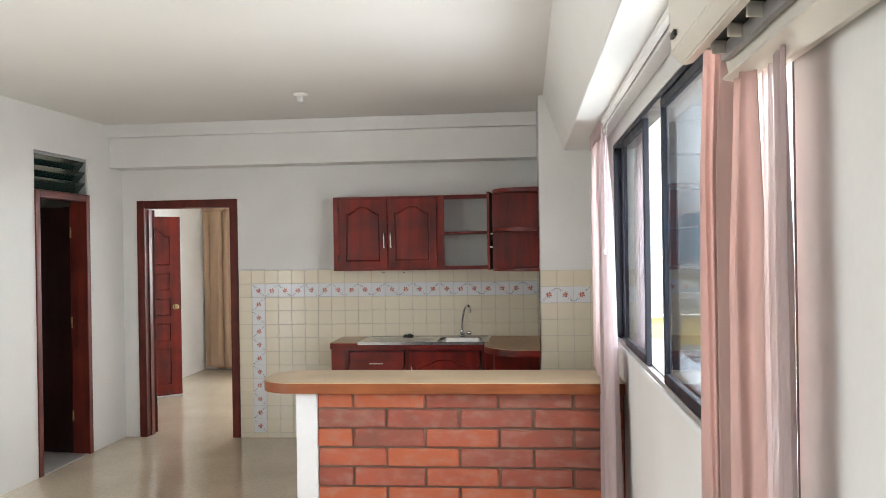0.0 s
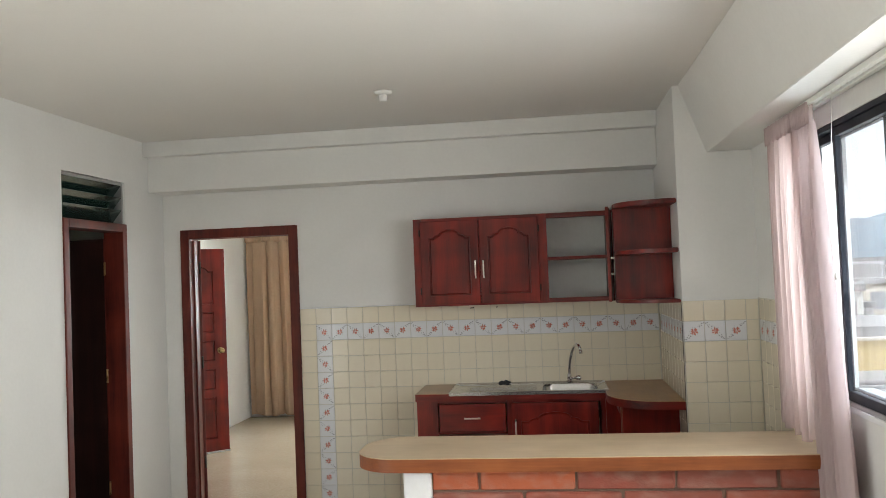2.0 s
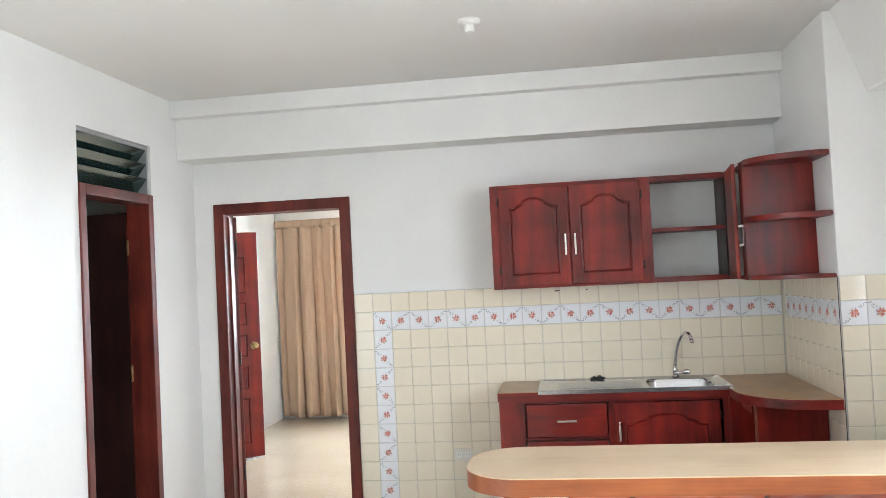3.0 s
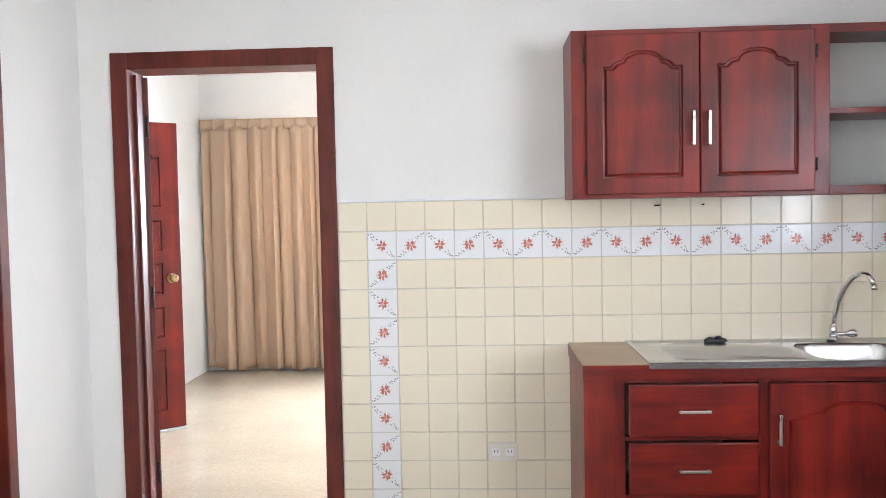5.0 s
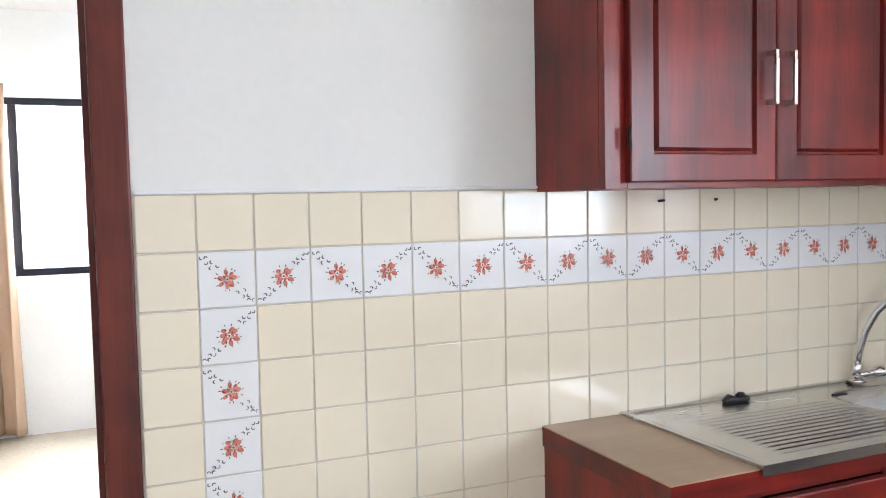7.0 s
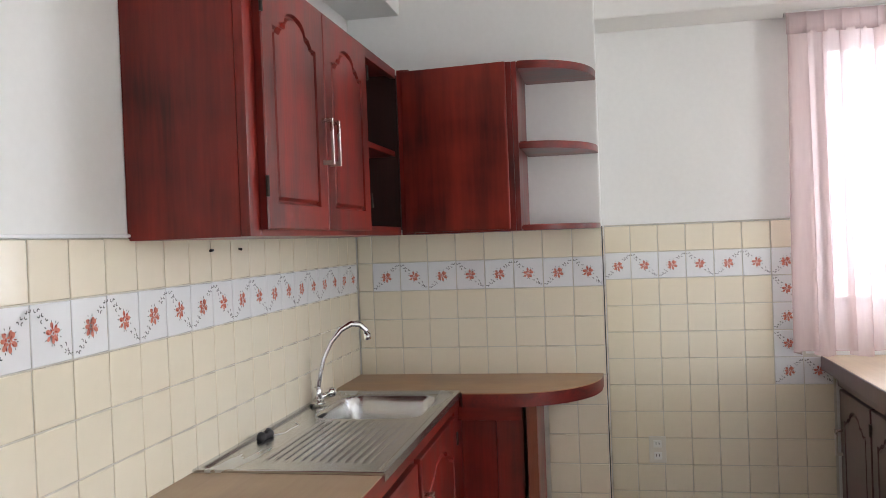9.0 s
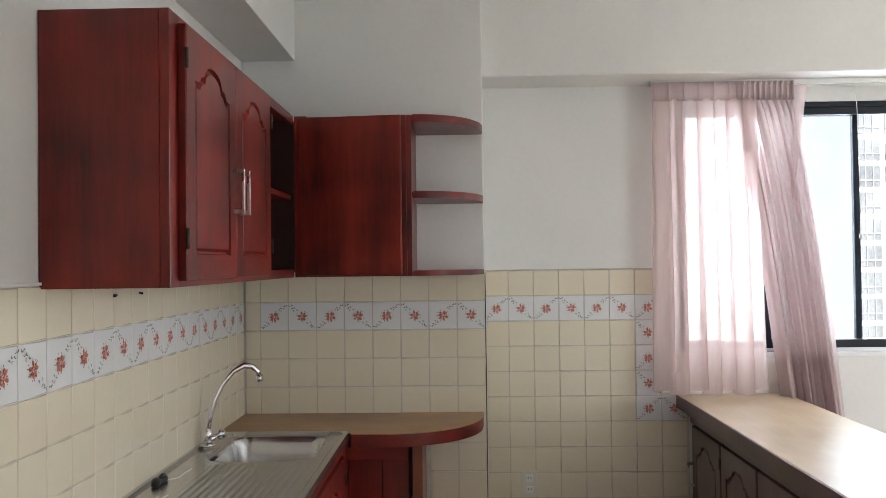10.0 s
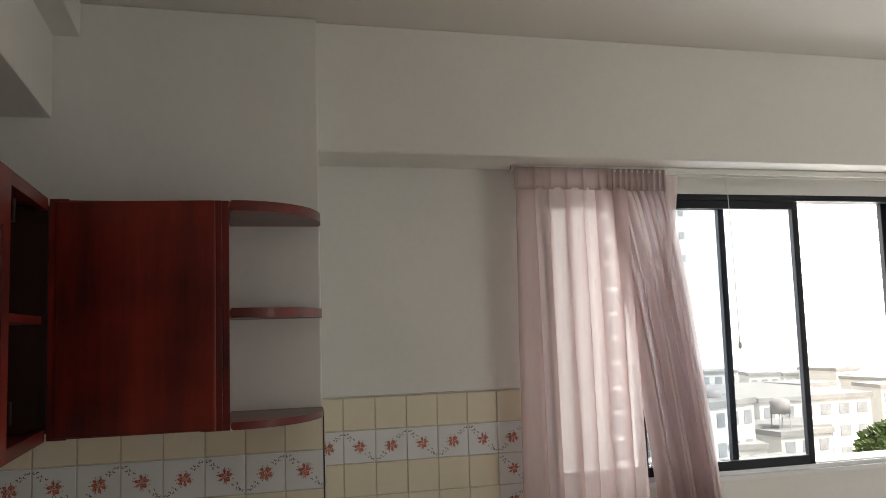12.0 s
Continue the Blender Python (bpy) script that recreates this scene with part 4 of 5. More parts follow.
def heading(width, z_top, h, folds, amp, seed, nx=160):
    """The stiff pinched band at the top of a curtain."""
    rnd = random.Random(seed)
    bm = bmesh.new()
    a = rnd.uniform(0, 6)
    rows = []
    for j in range(4):
        rows.append([bm.verts.new((width * i / nx, -0.004 + amp * (0.75 + 0.1 * j) * abs(math.sin(math.pi * folds * i / nx + a)) ** 0.45 - amp, z_top - h * j / 3)) for i in range(nx + 1)])
    for p, q in zip(rows, rows[1:]):
        for i in range(nx):
            f = bm.faces.new((p[i], p[i + 1], q[i + 1], q[i]))
            f.smooth = True
    return bm


def thicken(ob, t):
    s = ob.modifiers.new("thickness", "SOLIDIFY")
    s.thickness, s.offset = t, 0
    return ob


rail = tagged(new("curtain_rail", finish(boxes((0.315, 0.340, -5.05, -1.765, 2.262, 2.284), (0.345, 0.352, -5.05, -1.765, 2.255, 2.284), bevel=0.002), "curtain_rail", M_PLASTICW)), "white curtain rail under the window beam", "curtain rail")

# the rail's dark gap line is put in as a solid strip
part("slot", one(0.3405, 0.3445, -5.05, -1.765, 2.268, 2.284), M_DARK, rail, "dark strip filling the gap between the rail bars")

kc = thing("curtain", (0.315, -1.765, 0.0), "sheer dusty-pink curtain half drawn over the kitchen end of the window", "curtain", "window curtains")
kc.rotation_euler = (0, 0, radians(-90))
part("sheer_panel", drape(0.46, 0.50, 2.20, 0.885, 7, 0.016, 0.0, 3, nx=220, over=0.021), M_SHEER, kc)
g_ = part("gathered_panel", drape(0.27, 0.23, 2.20, 0.12, 9, 0.022, 0.30, 5, nx=260, amp_low=0.040, lean=0.75, over=0.012), M_GATHER, kc, "gathered pink folds")
g_.matrix_local = pose(0.36, 0.018, 0)
thicken(part("heading", heading(0.40, 2.275, 0.085, 6, 0.012, 2), M_GATHER, kc, "pinch-pleated heading tape"), 0.002)
h2 = thicken(part("heading", heading(0.27, 2.275, 0.085, 11, 0.020, 4), M_GATHER, kc, "pinch-pleated heading tape"), 0.002)
h2.matrix_local = pose(0.37, 0.010, 0)
flap = part("leading_edge", drape(0.07, 0.02, 2.255, 1.72, 1, 0.010, -0.02, 8, nx=20), M_SHEER, kc, "loose leading edge")
flap.matrix_local = pose(0.625, 0.0, 0)

nc = thing("curtain", (0.355, -4.80, 0.0), "dusty-pink curtain drawn to the end of the window", "curtain", "window curtains")
nc.rotation_euler = (0, 0, radians(-90))
thicken(part("panel", drape(0.30, 0.34, 2.20, 0.06, 4, 0.030, 0.0, 11), M_PINK, nc), 0.002)
thicken(part("heading", heading(0.30, 2.275, 0.085, 6, 0.02, 6), M_PINK, nc), 0.002)
p2 = thicken(part("panel", drape(0.165, 0.19, 1.948, 0.06, 2, 0.026, 0.0, 14, nx=70), M_PINK, nc), 0.002)
p2.matrix_local = pose(0.285, -0.008, 0)
sh = part("sheer_edge", drape(0.15, 0.17, 1.948, 0.06, 3, 0.010, 0.02, 12, nx=60), M_SHEER, nc)
sh.matrix_local = pose(0.43, 0.01, 0)
sh = thicken(part("hem_edge", drape(0.075, 0.085, 1.948, 0.06, 2, 0.012, 0.02, 15, nx=60, over=0.008), M_GATHER, nc, "loose gathered outer hem"), 0.0015)
sh.matrix_local = pose(0.57, -0.004, 0)

cord = thing("draw_string", (0.300, -2.68, 1.56), "thin white draw cord with a bead hanging from the rail", "blind pull")
part("cord", tube(bmesh.new(), [(0.02, 0, 0.705), (0.004, 0.002, 0.45), (0, 0, 0.02)], 0.0016, 6), M_PLASTICW, cord)
part("bead", tube(bmesh.new(), [(0, 0, 0.03), (0, 0, 0.024), (0, 0, 0.006), (0, 0, 0)], [0.002, 0.007, 0.008, 0.003], 10), M_PLASTICW, cord)

bcur = thing("curtain", (-4.45, 3.90, 0.0), "floor-length beige pleated curtain across the bedroom window", "curtain")
thicken(part("panel", drape(1.38, 1.41, 2.17, 0.035, 11, 0.032, 0.0, 21, nx=360, amp_low=0.048, over=0.018, crowd=1.35), M_BEIGE, bcur), 0.003)
thicken(part("heading", heading(1.38, 2.235, 0.09, 13, 0.02, 9, 300), M_BEIGE, bcur), 0.003)

# ---------------------------------------------------------------- lamp holder and air conditioner
lh = thing("lamp_holder", (-1.623, -1.358, CEIL), "bare white ceiling lamp holder without a bulb", "lamp holder")
part("rose", tube(bmesh.new(), [(0, 0, -0.001), (0, 0, -0.012), (0, 0, -0.022)], [0.052, 0.050, 0.030], 24), M_PLASTICW, lh)
part("socket", tube(bmesh.new(), [(0, 0, -0.02), (0, 0, -0.05), (0, 0, -0.058)], [0.024, 0.022, 0.019], 20), M_PLASTICW, lh)

AC_Y1, AC_Y0, AC_Z0, AC_Z1 = -5.07, -5.98, 1.955, 2.262
ac = thing("air_conditioner", (XR, 0, 0), "off-white split air conditioner with its louvre open", "air conditioner")
prof = [(-0.001, AC_Z1), (-0.160, AC_Z1), (-0.196, AC_Z1 - 0.03), (-0.206, AC_Z1 - 0.12), (-0.200, AC_Z0 + 0.065), (-0.178, AC_Z0 + 0.038), (-0.150, AC_Z0 + 0.045), (-0.140, AC_Z0 + 0.075), (-0.095, AC_Z0 + 0.075), (-0.085, AC_Z0 + 0.012), (-0.070, AC_Z0), (-0.001, AC_Z0)]
bm = bmesh.new()
a = [bm.verts.new((x, AC_Y1, z)) for x, z in prof]
b = [bm.verts.new((x, AC_Y0, z)) for x, z in prof]
bm.faces.new(a), bm.faces.new(b[::-1])
for i in range(len(prof)):
    j = (i + 1) % len(prof)
    bm.faces.new((a[i], b[i], b[j], a[j]))
bmesh.ops.bevel(bm, geom=bm.edges[:], offset=0.004, segments=2, affect="EDGES")
part("housing", bm, M_PLASTIC, ac)
part("outlet_slot", one(-0.139, -0.097, AC_Y0 + 0.06, AC_Y1 - 0.07, AC_Z0 + 0.066, AC_Z0 + 0.074), M_DARK, ac, "dark air outlet")
part("drip_tray", one(-0.110, -0.096, AC_Y0 + 0.06, AC_Y1 - 0.07, AC_Z0 + 0.030, AC_Z0 + 0.062, 0.002), M_ALUG, ac, "grey inner tray of the outlet")
for k in range(6):
    y_ = AC_Y1 - 0.10 - 0.135 * k
    v_ = part("vane", one(-0.016, 0.014, -0.004, 0.004, -0.010, 0.020, 0.002), M_PLASTIC, ac)
    v_.matrix_local = pose(-0.122, y_, AC_Z0 + 0.050, 0, 0, 12)
part("display", one(-0.2085, -0.203, AC_Y1 - 0.30, AC_Y1 - 0.24, AC_Z0 + 0.150, AC_Z0 + 0.172, 0.002), M_ALUG, ac, "small grey display window")
f = part("flap", one(-0.030, 0.034, AC_Y0 + 0.05, AC_Y1 - 0.05, -0.003, 0.003, 0.0015), M_PLASTIC, ac)
f.matrix_local = pose(-0.075, 0, AC_Z0 - 0.008, 0, 12, 0)
part("badge", one(-0.209, -0.203, AC_Y1 - 0.085, AC_Y1 - 0.045, AC_Z0 + 0.085, AC_Z0 + 0.098, 0.001), M_DARK, ac, "small dark maker's badge")


# ---------------------------------------------------------------- the town outside
GZ = -14.0
M_GROUND = mat("town_ground", (0.30, 0.295, 0.28), 0.9, 0.3, 0.05, 0.6)
M_FACADE = mat("pale_facade", (0.74, 0.73, 0.70), 0.8, 0.12, 0.3, 4)
M_FACADE_Y = mat("yellow_facade", (0.62, 0.47, 0.22), 0.8, 0.15, 0.4, 4)
M_FACADE_C = mat("cream_facade", (0.66, 0.60, 0.50), 0.85, 0.15, 0.4, 4)
M_FACADE_G = mat("grey_facade", (0.46, 0.46, 0.46), 0.85, 0.2, 0.4, 4)
# far panes and sheet roofs are paled: distance haze is put into their colours
M_PANE = mat("far_window_hazed", (0.36, 0.375, 0.39), 0.15, 0.3, 0.6, 5)
M_PANE_DARK = mat("tower_window", (0.19, 0.195, 0.20), 0.2, 0.6, 0.35, 5)
M_ROOF = mat("sheet_roof", (0.34, 0.335, 0.33), 0.7, 0.25, 0.5, 6)
M_BARK = mat("tree_bark", (0.14, 0.10, 0.07), 0.9, 0.3, 3, 30)
M_GREEN = mat("foliage", (0.075, 0.12, 0.035), 0.8, 0.5, 1.2, 9)
M_HILL = mat("hazy_hill", (0.14, 0.19, 0.22), 1.0, 0.15, 0.01, 0.1)
M_MAST = mat("painted_mast", (0.35, 0.33, 0.33), 0.6, 0.2, 1, 9)
tagged(new("ground", finish(boxes((-2500, 2500, -2500, 2500, GZ - 1, GZ)), "ground", M_GROUND)), "town ground far below the window", "ground", kind="structure")


def building(x, y, w, d, h, storeys, label, facade=None, rot=0, cols=5, balcony=False, hut=True, slits=False):
    """A block with its storeys of windows on all four sides, a parapet and a roof hut."""
    b_ = thing("apartment_building", (x, y, GZ), label, "building", "town buildings")
    b_.rotation_euler = (0, 0, radians(rot))
    part("wall", one(-w / 2, w / 2, -d / 2, d / 2, 0, h), facade or M_FACADE, b_)
    part("roof", boxes((-w / 2 - 0.2, w / 2 + 0.2, -d / 2 - 0.2, d / 2 + 0.2, h, h + 0.5), *([(-w / 6, w / 6, -d / 6, d / 6, h + 0.5, h + 2.8)] if hut else [])), M_ROOF, b_)
    sh_ = h / storeys
    for s in range(storeys):
        z0, z1 = s * sh_ + sh_ * 0.3, s * sh_ + sh_ * 0.78
        for i in range(cols):
            u0, u1 = (i + 0.22) / cols, (i + 0.78) / cols
            if slits:
                u0, u1 = 0.26 + 0.74 * (i + 0.06) / cols, 0.26 + 0.74 * (i + 0.86) / cols
                z0, z1 = s * sh_ + sh_ * 0.12, s * sh_ + sh_ * 0.92
            bm = bmesh.new()
            add_box(bm, -w / 2 + u0 * w, -w / 2 + u1 * w, -d / 2 - 0.06, -d / 2 + 0.05, z0, z1)
            part("window", bm, M_PANE_DARK if slits else M_PANE, b_)
            bm = bmesh.new()
            y0_, y1_ = -d / 2 + u0 * d, -d / 2 + u1 * d
            add_box(bm, -w / 2 - 0.06, -w / 2 + 0.05, y0_, y1_, z0, z1)
            wd_ = part("window", bm, M_PANE_DARK if slits else M_PANE, b_)
            if slits:
                bars = [(-w / 2 - 0.10, -w / 2 - 0.061, y0_ + (y1_ - y0_) * q - 0.03, y0_ + (y1_ - y0_) * q + 0.03, z0, z1) for q in (0.33, 0.67)]
                bars.append((-w / 2 - 0.11, -w / 2 - 0.061, y0_, y1_, z0 + 0.42, z0 + 0.50))
                part("window_frame", boxes(*bars), M_MAST, wd_)
        if slits:
            part("window", one(-w / 2 - 0.06, -w / 2 + 0.05, -d / 2 + 0.5, -d / 2 + 1.0, z0, z0 + 0.55), M_PANE, b_)
        if balcony:
            part("balcony", one(-w / 2 - 0.8, -w / 2, -d / 2, d / 2, s * sh_, s * sh_ + 0.9), facade or M_FACADE, b_)
    return b_


building(62, 100, 18, 16, 14, 5, "white concrete apartment block with rows of dark windows", rot=-12, balcony=True)
building(36, 112, 9, 14, 15.5, 6, "white stepped office block with window bands", rot=8)
building(80, 150, 20, 16, 16.5, 6, "pale high apartment block far across the town", rot=-5)
building(20, 36, 22, 8, 12.2, 4, "yellow house with a flat sheet roof", M_FACADE_Y, rot=-8, cols=6)
building(60, -31.2, 11, 8.6, 44, 24, "tall white tower with a grid of grey windows", rot=10, cols=3, slits=True)
building(70, -42, 12, 10, 8, 3, "weathered white flats among low roofs", rot=20, cols=5, hut=False)
building(84, -62, 20, 14, 7, 3, "low pale block beyond the trees", rot=0, cols=6, hut=False)
building(40, -33, 9, 8, 6.5, 2, "small pale house with a flat roof", rot=12, cols=3, hut=False)
building(24, 12, 12, 10, 8.0, 3, "low grey house with a sheet roof", rot=5, cols=3)
building(12, 60, 12, 10, 9.5, 4, "pale flats behind the yellow house", rot=0, cols=4)

building(7.4, 14.4, 10, 10, 12.0, 4, "yellow neighbouring flats with a bare flat roof", M_FACADE_Y, cols=4, hut=False)
rf = thing("roof_railing", (2.7, 9.6, GZ + 12.5), "white cross-braced steel railing on the neighbouring roof", "railing")
for k in range(4):
    part("post", tube(bmesh.new(), [(0.9 * k, 0, 0), (0.9 * k, 0, 0.7)], 0.03, 6), M_PLASTICW, rf)
for z in (0.05, 0.68):
    part("bar", tube(bmesh.new(), [(0, 0, z), (2.7, 0, z)], 0.03, 6), M_PLASTICW, rf)
for k in range(3):
    part("brace", tube(bmesh.new(), [(0.9 * k, 0, 0.05), (0.9 * k + 0.9, 0, 0.68)], 0.022, 6), M_PLASTICW, rf)
    part("brace", tube(bmesh.new(), [(0.9 * k, 0, 0.68), (0.9 * k + 0.9, 0, 0.05)], 0.022, 6), M_PLASTICW, rf)

wall_ = thing("roof_parapet", (7.4, 19.1, GZ + 12.5), "long yellow parapet wall on the neighbouring roof", "parapet")
part("wall", one(-4.9, 4.9, -0.12, 0.12, 0.0, 0.85, 0.01), M_FACADE_Y, wall_)
part("coping", one(-5.0, 5.0, -0.18, 0.18, 0.851, 0.93, 0.01), M_FACADE_C, wall_)
for k in range(6):
    pipe = thing("roof_pipe", (2.8, 10.9 + 0.75 * k, GZ + 12.5), "long dark pipe on low blocks across the neighbouring roof", "pipe", "roof pipes")
    part("pipe", tube(bmesh.new(), [(0, 0, 0.22), (3.2, 0.3 * (k % 2), 0.22), (9.0, 0.5 * (k % 3), 0.22)], 0.07, 8), M_MAST if k % 2 else M_PANE_DARK, pipe)
    for q in (0.6, 3.2, 6.0):
        part("block", one(q - 0.12, q + 0.12, -0.1 + 0.05 * q * 0.5, 0.25 + 0.05 * q, 0.0, 0.15), M_FACADE_C, pipe)

rnd = random.Random(31)
tones = ((M_FACADE, "small pale town house among many roofs"), (M_FACADE_C, "small cream town house among many roofs"), (M_FACADE_G, "small grey concrete town house among many roofs"))
for k in range(44):
    tone_, words = tones[k % 3]
    y_ = 46 + 2.5 * k
    building(y_ * rnd.uniform(0.16, 0.62), y_, rnd.uniform(5, 9), rnd.uniform(5, 9), rnd.uniform(8.5, 13.5), 4, words, tone_, rot=rnd.uniform(-20, 20), cols=3, hut=k % 2 == 0)
for k in range(26):
    building(rnd.uniform(62, 150), rnd.uniform(-120, -38), rnd.uniform(5, 9), rnd.uniform(5, 8), rnd.uniform(3.5, 6.5), 2, "small pale town house among many roofs", rot=rnd.uniform(-20, 20), cols=3, hut=False)
for k in range(6):
    wt = thing("water_tank", (rnd.uniform(64, 90), rnd.uniform(-58, -40), GZ), "grey water tank on a steel stand among the roofs", "tank", "roof tanks")
    hh_ = rnd.uniform(6.5, 8.5)
    for sx, sy in ((-1, -1), (1, -1), (1, 1), (-1, 1)):
        part("leg", tube(bmesh.new(), [(sx * 0.7, sy * 0.7, 0), (sx * 0.6, sy * 0.6, hh_)], 0.06, 5), M_MAST, wt)
    part("tank", tube(bmesh.new(), [(0, 0, hh_), (0, 0, hh_ + 1.2), (0, 0, hh_ + 1.5)], [0.95, 0.95, 0.5], 12), M_MAST, wt)

# glowing sheet painted as pale haze, closes the distance east of the town
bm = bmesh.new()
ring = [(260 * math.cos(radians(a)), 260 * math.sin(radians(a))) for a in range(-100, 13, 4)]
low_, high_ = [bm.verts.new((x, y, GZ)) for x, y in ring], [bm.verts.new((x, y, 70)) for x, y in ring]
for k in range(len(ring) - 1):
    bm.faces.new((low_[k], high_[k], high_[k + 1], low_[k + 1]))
M_HAZE_GLOW = bpy.data.materials.new("glowing_haze_sheet")
M_HAZE_GLOW.use_nodes = True
M_HAZE_GLOW.node_tree.nodes["Principled BSDF"].inputs["Base Color"].default_value = (0.8, 0.82, 0.85, 1)
M_HAZE_GLOW.node_tree.nodes["Principled BSDF"].inputs["Emission Color"].default_value = (0.95, 0.97, 1.0, 1)
M_HAZE_GLOW.node_tree.nodes["Principled BSDF"].inputs["Emission Strength"].default_value = 0.9
tagged(new("backdrop", finish(bm, "backdrop", M_HAZE_GLOW)), "glowing white sheet that stands for haze beyond the roofs", "sky", kind="structure")

mast = thing("radio_mast", (22, 76, GZ), "tall lattice radio mast on a roof", "mast")
for sx, sy in ((-1, -1), (1, -1), (1, 1), (-1, 1)):
    part("leg", tube(bmesh.new(), [(sx * 1.6, sy * 1.6, 0), (sx * 0.35, sy * 0.35, 27)], 0.10, 6), M_MAST, mast)
for k in range(12):
    z = 2.2 * k
    q, q2 = 1.6 - 1.25 * z / 27, 1.6 - 1.25 * (z + 2.2) / 27
    bm = bmesh.new()
    cs, cs2 = [(-q, -q), (q, -q), (q, q), (-q, q)], [(-q2, -q2), (q2, -q2), (q2, q2), (-q2, q2)]
    for i in range(4):
        j = (i + 1) % 4
        tube(bm, [(*cs[i], z), (*cs2[j], z + 2.2)], 0.06, 4)
        tube(bm, [(*cs[i], z), (*cs[j], z)], 0.05, 4)
    part("brace", bm, M_MAST, mast)
part("antenna", tube(bmesh.new(), [(0, 0, 26.5), (0, 0, 33)], 0.08, 6), M_MAST, mast)

# far hills, the blue haze of distance put into their colour
bm = bmesh.new()
for k in range(5):
    cx_, cy_, rr_, hh_ = 300 + 160 * k, 900 - 60 * k, 260, 60 + 22 * ((k * 7) % 3)
    g = []
    for j in range(5):
        q = 1 - j / 4
        g.append([bm.verts.new((cx_ + rr_ * q * math.cos(a) * (1 + 0.2 * math.sin(3 * a + k)), cy_ + rr_ * q * math.sin(a), GZ + hh_ * (1 - q * q))) for a in [2 * math.pi * i / 24 for i in range(24)]])
    for p, q in zip(g, g[1:]):
        for i in range(24):
            bm.faces.new((p[i], p[(i + 1) % 24], q[(i + 1) % 24], q[i]))
tagged(new("hills", finish(bm, "hills", M_HILL)), "hazy blue hills behind the town", "hills", kind="structure")


def tree(x, y, h, seed, spread=0.42):
    """A tapered trunk with limbs and an uneven crown of many small leaf clumps."""
    rnd = random.Random(seed)
    t = thing("tree", (x, y, GZ), "leafy green town tree seen from above", "tree", "town trees")
    bm = bmesh.new()
    tube(bm, [(0, 0, 0), (0.1, 0, h * 0.35), (0.15, 0.1, h * 0.7)], [0.35, 0.25, 0.12], 8)
    for k in range(6):
        a = k * 1.05
        tube(bm, [(0.1, 0, h * 0.4), (math.cos(a) * h * 0.18, math.sin(a) * h * 0.18, h * 0.62), (math.cos(a) * h * 0.3, math.sin(a) * h * 0.3, h * 0.8)], [0.14, 0.09, 0.03], 6)
    part("trunk", bm, M_BARK, t)
    verts, faces = [], []
    for k in range(900):
        a, el, q = rnd.uniform(0, 6.28), rnd.uniform(-0.5, 1.5), rnd.uniform(0.35, 1.0) ** 0.5
        R = h * spread * q * (1 + 0.25 * math.sin(3 * a + seed))
        c = Vector((R * math.cos(a) * math.cos(el), R * math.sin(a) * math.cos(el), h * 0.68 + R * 0.75 * math.sin(el)))
        n_ = Vector((rnd.uniform(-1, 1), rnd.uniform(-1, 1), rnd.uniform(-0.3, 1))).normalized()
        u = n_.orthogonal().normalized() * rnd.uniform(0.18, 0.4)
        v = n_.cross(u) * 0.7
        i0 = len(verts)
        verts += [c - u, c - v * 0.8, c + u, c + v]
        faces.append((i0, i0 + 1, i0 + 2, i0 + 3))
    me = bpy.data.meshes.new("crown")
    me.from_pydata([tuple(v) for v in verts], [], faces)
    me.materials.append(M_GREEN)
    ob = new("crown", me)
    ob.parent = t


for i, (x, y, h) in enumerate(((50, -52, 5.4), (55, -56, 6.2), (60, -58, 5.8), (46, -54, 5.2), (12, 26, 8), (16, 29, 8.5), (64, -64, 6.4))):
    tree(x, y, h, 40 + i)
tree(6.2, 24.6, 13.6, 51, 0.2)
tree(9.6, 25.5, 13.2, 52, 0.2)


# ---------------------------------------------------------------- tiles and bricks
P, G, TH = 0.116, 0.0028, 0.006


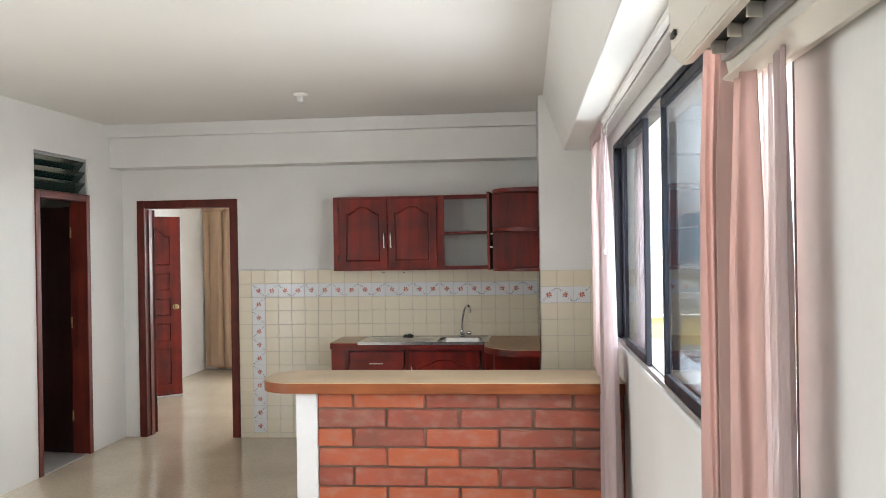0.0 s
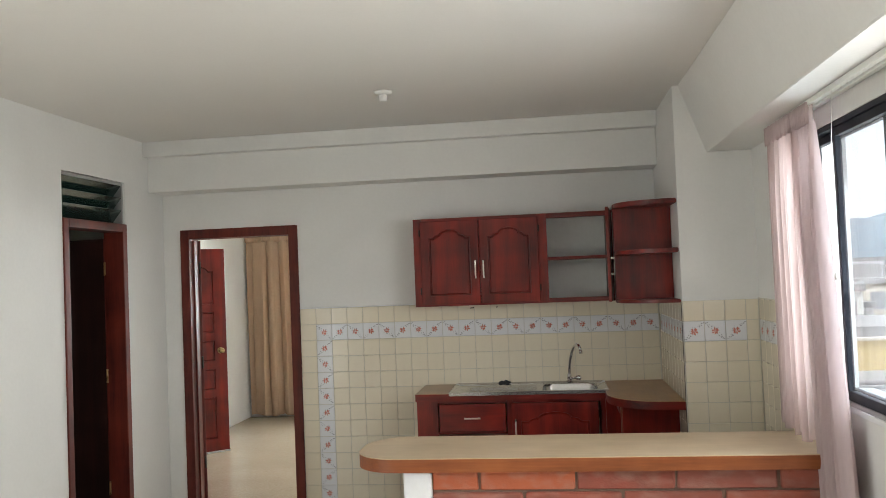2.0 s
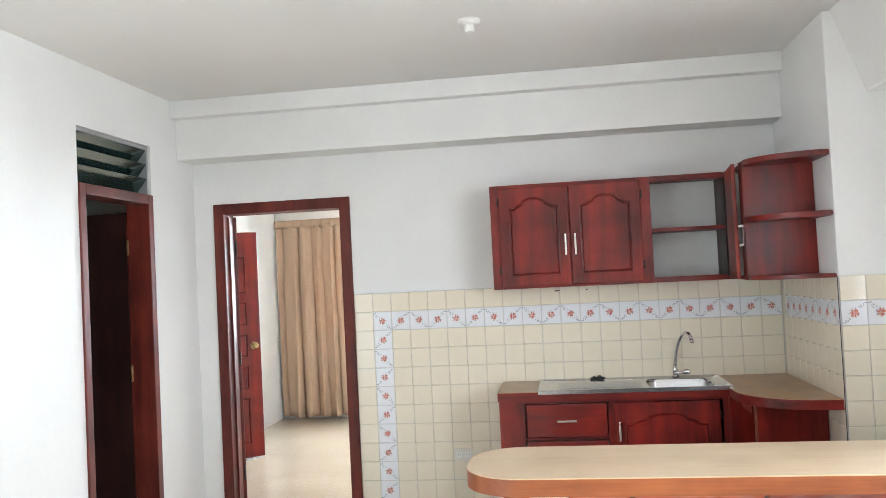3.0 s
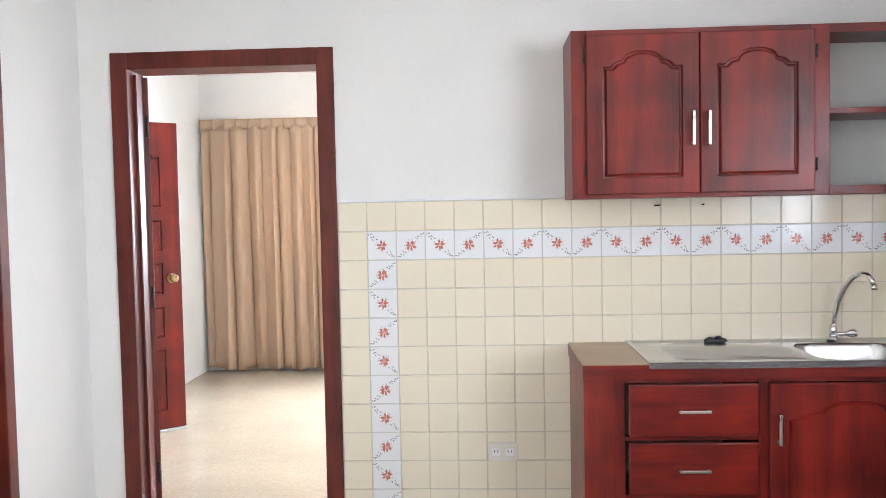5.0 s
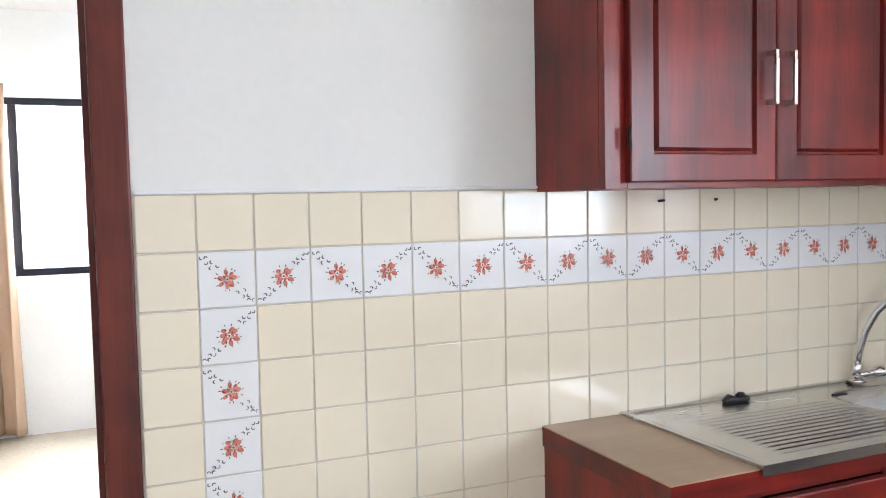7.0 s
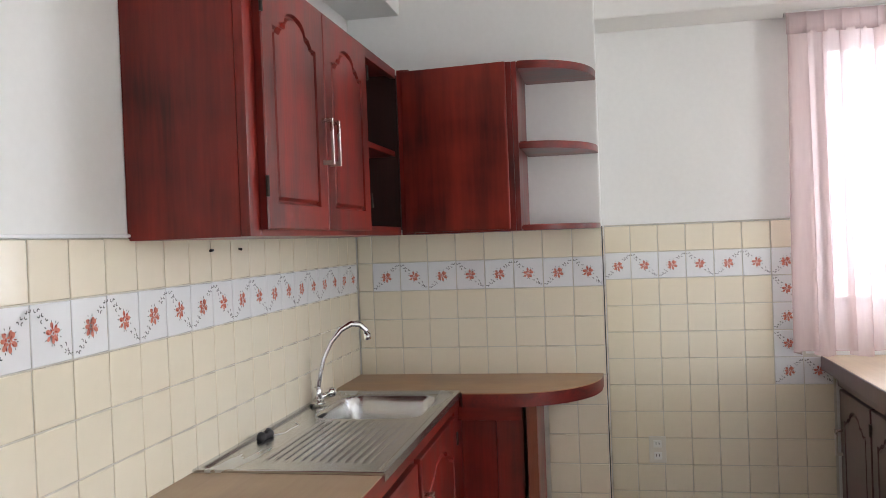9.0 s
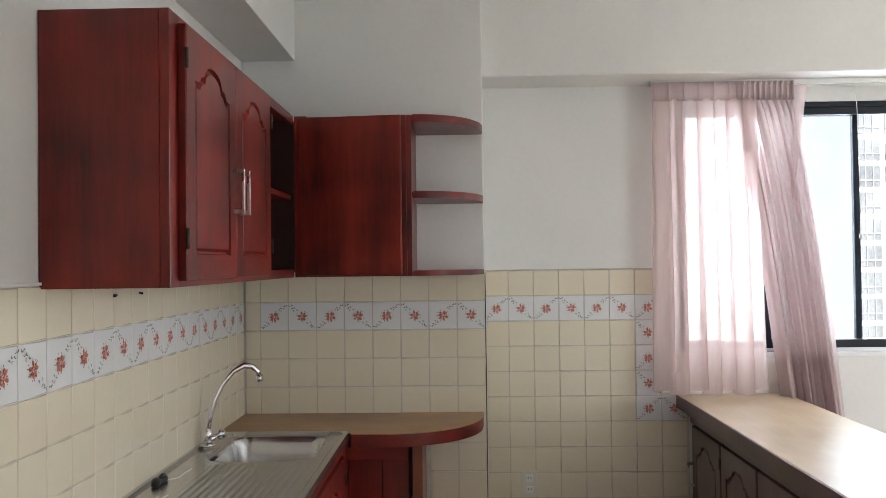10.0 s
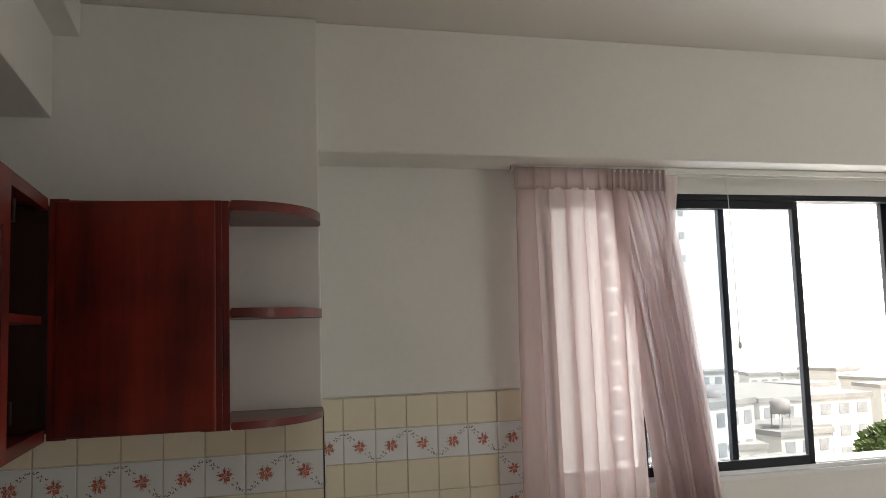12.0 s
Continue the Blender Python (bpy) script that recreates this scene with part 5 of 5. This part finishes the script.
def tile_mesh(w, h, flower=0, _seen={}):
    """One glazed tile, its face towards -y, foot at z 0; flower 1 or -1: the printed spray along a diagonal."""
    key = (round(w, 3), round(h, 3), flower)
    if key in _seen:
        return _seen[key]
    bm = bmesh.new()
    g, c = G / 2, 0.0022
    base = [bm.verts.new(p) for p in ((g, 0, g), (w - g, 0, g), (w - g, 0, h - g), (g, 0, h - g))]
    mid = [bm.verts.new((v.co.x, -TH + 0.0015, v.co.z)) for v in base]
    face = [bm.verts.new(p) for p in ((g + c, -TH, g + c), (w - g - c, -TH, g + c), (w - g - c, -TH, h - g - c), (g + c, -TH, h - g - c))]
    for a, b in ((base, mid), (mid, face)):
        for i in range(4):
            j = (i + 1) % 4
            bm.faces.new((a[i], a[j], b[j], b[i])).smooth = b is face
    bm.faces.new(face)
    if flower:
        level = [-TH - 0.0004]
        cx_, cz_ = w / 2, h / 2

        def blob(x, z, r, q, mi, sides=5, squash=1.0):
            vs = []
            level[0] -= 0.00006
            y = level[0]
            for k in range(sides):
                a = q + 2 * math.pi * k / sides
                dx, dz = math.cos(a) * r, math.sin(a) * r * squash
                vs.append(bm.verts.new((cx_ + flower * (x + dx * math.cos(q) - dz * math.sin(q)), y, cz_ + z + dx * math.sin(q) + dz * math.cos(q))))
            f = bm.faces.new(vs)
            f.material_index = mi
        rnd = random.Random(77 + flower)
        for k in range(10):
            a = k * 0.628 + rnd.uniform(-0.25, 0.25)
            blob(0.0235 * math.cos(a), 0.0225 * math.sin(a), rnd.uniform(0.0022, 0.0034), a, 2, 5, 0.45)
        for k in range(7):
            a = k * 0.898 + rnd.uniform(-0.2, 0.3)
            blob(rnd.uniform(0.0125, 0.0165) * math.cos(a), rnd.uniform(0.0120, 0.0155) * math.sin(a), rnd.uniform(0.0058, 0.0080), a, 1, 7, 0.70)
        for k in range(5):
            a = k * 1.257 + 0.4
            blob(0.0065 * math.cos(a), 0.0065 * math.sin(a), 0.0046, a + 1.2, 1, 6, 0.6)
        for k in range(9):
            a, q = k * 0.698 + 0.3, (0.0080, 0.0150, 0.0115)[k % 3]
            blob(q * math.cos(a), q * math.sin(a), rnd.uniform(0.0032, 0.0048), a + rnd.uniform(-0.7, 0.7), 3, 6, 0.36)
        blob(0, 0, 0.0026, 0.4, 3, 7, 0.9)
        # loose sprigs of small curled leaves towards the two corners
        for s in (-1, 1):
            for k in range(6):
                t_ = 0.0235 + 0.0050 * k
                o = (0.0058 - 0.0006 * k) * (-1 if k % 2 else 1) + rnd.uniform(-0.0015, 0.0015)
                q = rnd.uniform(0, 6)
                for w_ in range(3):
                    e_ = q + w_ * 1.1
                    blob(s * (-t_ + o * 0.7 + 0.0030 * math.cos(e_)), s * (t_ + o * 0.7 + 0.0030 * math.sin(e_)), rnd.uniform(0.0019, 0.0030), e_ + 1.57, 2, 5, 0.55)
    me = finish(bm, "tile", M_TILEW if flower else M_TILE, M_PETAL, M_LEAF, M_PETAL2)
    _seen[key] = me
    return me


def tiled(parent, us, rows, flat, rz, flowers, skip=lambda u, z: False, turn=0):
    """Lays tiles on a wall: us, rows: the spans along and up the wall; flat(u, z): the tile's foot corner in the world."""
    rnd = random.Random(7)
    for k, (u0, u1) in enumerate(us):
        for r_, (z0, z1) in enumerate(rows):
            if u1 - u0 < 0.012 or z1 - z0 < 0.012 or skip((u0 + u1) / 2, (z0 + z1) / 2):
                continue
            fl = 0
            if flowers(k, r_) and u1 - u0 > 0.1:
                fl = -1 if (k + r_ + turn) % 2 else 1
            ob = new("tile", tile_mesh(u1 - u0, z1 - z0, fl))
            ob.parent = parent
            x, y, z = flat(u0, z0)
            ob.matrix_local = pose(x, y, z, rnd.gauss(0, 0.12), 0, rz + rnd.gauss(0, 0.12))


def spans(first, last, pitch=P):
    out, a = [], first
    while a < last - 1e-6:
        out.append((a, min(a + pitch, last)))
        a += pitch
    return out


TT = 1.437
row_list = [(max(TT - P * (i + 1), 0.0), TT - P * i) for i in range(13)]
grout = tagged(new("grout_bed", finish(boxes((DOOR_R + 0.002, -0.0005, -0.0035, -0.0004, 0.0, TT)), "grout_bed", M_GROUT)), "grey grout between the wall tiles", "grout", kind="structure")
tiled(wall_kitchen, [(DOOR_R + 0.003, -2.447)] + spans(-2.447, -0.008), row_list, lambda u, z: (u, -0.0005, z), 0,
      lambda k, r_: (r_ == 1 and k >= 1) or (k == 1 and 1 <= r_ <= 11), lambda u, z: u > -1.6 and z < 0.72)
part("tile_trim", one(DOOR_R + 0.003, -1.66, -0.010, -0.0005, TT + 0.001, TT + 0.008, 0.002), M_POST, wall_kitchen, "thin white trim over the tiles")

tagged(new("grout_bed_column", finish(boxes((-0.0035, -0.0004, -0.998, -0.009, 0.0, TT), (0.001, XR - 0.001, -1.0035, -1.0004, 0.0, TT)), "grout_bed_column", M_GROUT)), "grey grout between the column tiles", "grout", kind="structure")
side = [(0.010, 0.072)] + spans(0.072, 1.0)
tiled(wall_column, side, row_list, lambda u, z: (-0.0005, -u, z), -90, lambda k, r_: r_ == 1, lambda u, z: (u < 0.72 and z < 0.7), 1)
tiled(wall_column, spans(0.0, XR - 0.008), row_list, lambda u, z: (u, -1.0005, z), 0, lambda k, r_: r_ == 1)

tagged(new("grout_bed_window", finish(boxes((XR - 0.0035, XR - 0.0004, -1.94, -1.009, 0.0, 0.87), (XR - 0.0035, XR - 0.0004, -1.825, -1.009, 0.87, TT)), "grout_bed_window", M_GROUT)), "grey grout between the wall tiles", "grout", kind="structure")
wcols = [(1.009, 1.119)] + spans(1.119, 1.940)
tiled(wall_window, wcols, row_list, lambda u, z: (XR - 0.0005, -u, z), -90,
      lambda k, r_: (r_ == 1 and k <= 6) or (k == 6 and 1 <= r_ <= 5) or (k == 7 and r_ == 5), lambda u, z: u > 1.83 and z > 0.87)

part("tile_trim", one(XR - 0.010, XR - 0.0005, -1.80, -1.009, TT + 0.001, TT + 0.006, 0.002), M_GROUT, wall_window, "rough grout line over the tiles")
part("corner_joint", one(-0.0072, -0.0045, -1.0030, -0.9995, 0.0, TT), M_DARK, wall_column, "dark open joint at the tiled corner")

# bricks of the bar
_brick = {}


def brick_mesh(w, h, v):
    key = (round(w, 3), round(h, 3), v)
    if key not in _brick:
        rnd = random.Random(v * 17 + int(w * 1000))
        bm = add_box(bmesh.new(), 0, w, 0, 0.05, 0, h, 0.006, seg=1)
        for q in bm.verts:
            q.co += Vector((rnd.uniform(-1, 1), rnd.uniform(-1, 1), rnd.uniform(-1, 1))) * 0.0022
        _brick[key] = finish(bm, "brick", M_BRICK)
    return _brick[key]


rnd = random.Random(5)
z_top = 0.795
for c in range(8):
    z1 = z_top if c == 0 else z_top - 0.090 - 0.109 * (c - 1)
    z0 = max(z1 - (0.080 if c == 0 else 0.098), 0.0)
    x = -1.281
    first = 0.196 if c % 2 == 0 else 0.386
    k = 0
    while x < XR - 0.03:
        w = min(first if k == 0 else 0.397, XR - 0.004 - x)
        if w > 0.02 and z1 - z0 > 0.02:
            ob = new("brick", brick_mesh(w, z1 - z0, rnd.randrange(4)))
            ob.parent = bar
            ob.matrix_local = pose(x, -2.333 + rnd.uniform(-0.003, 0.003), z0, rnd.gauss(0, 0.3), 0, rnd.gauss(0, 0.2))
        x += w + 0.012
        k += 1
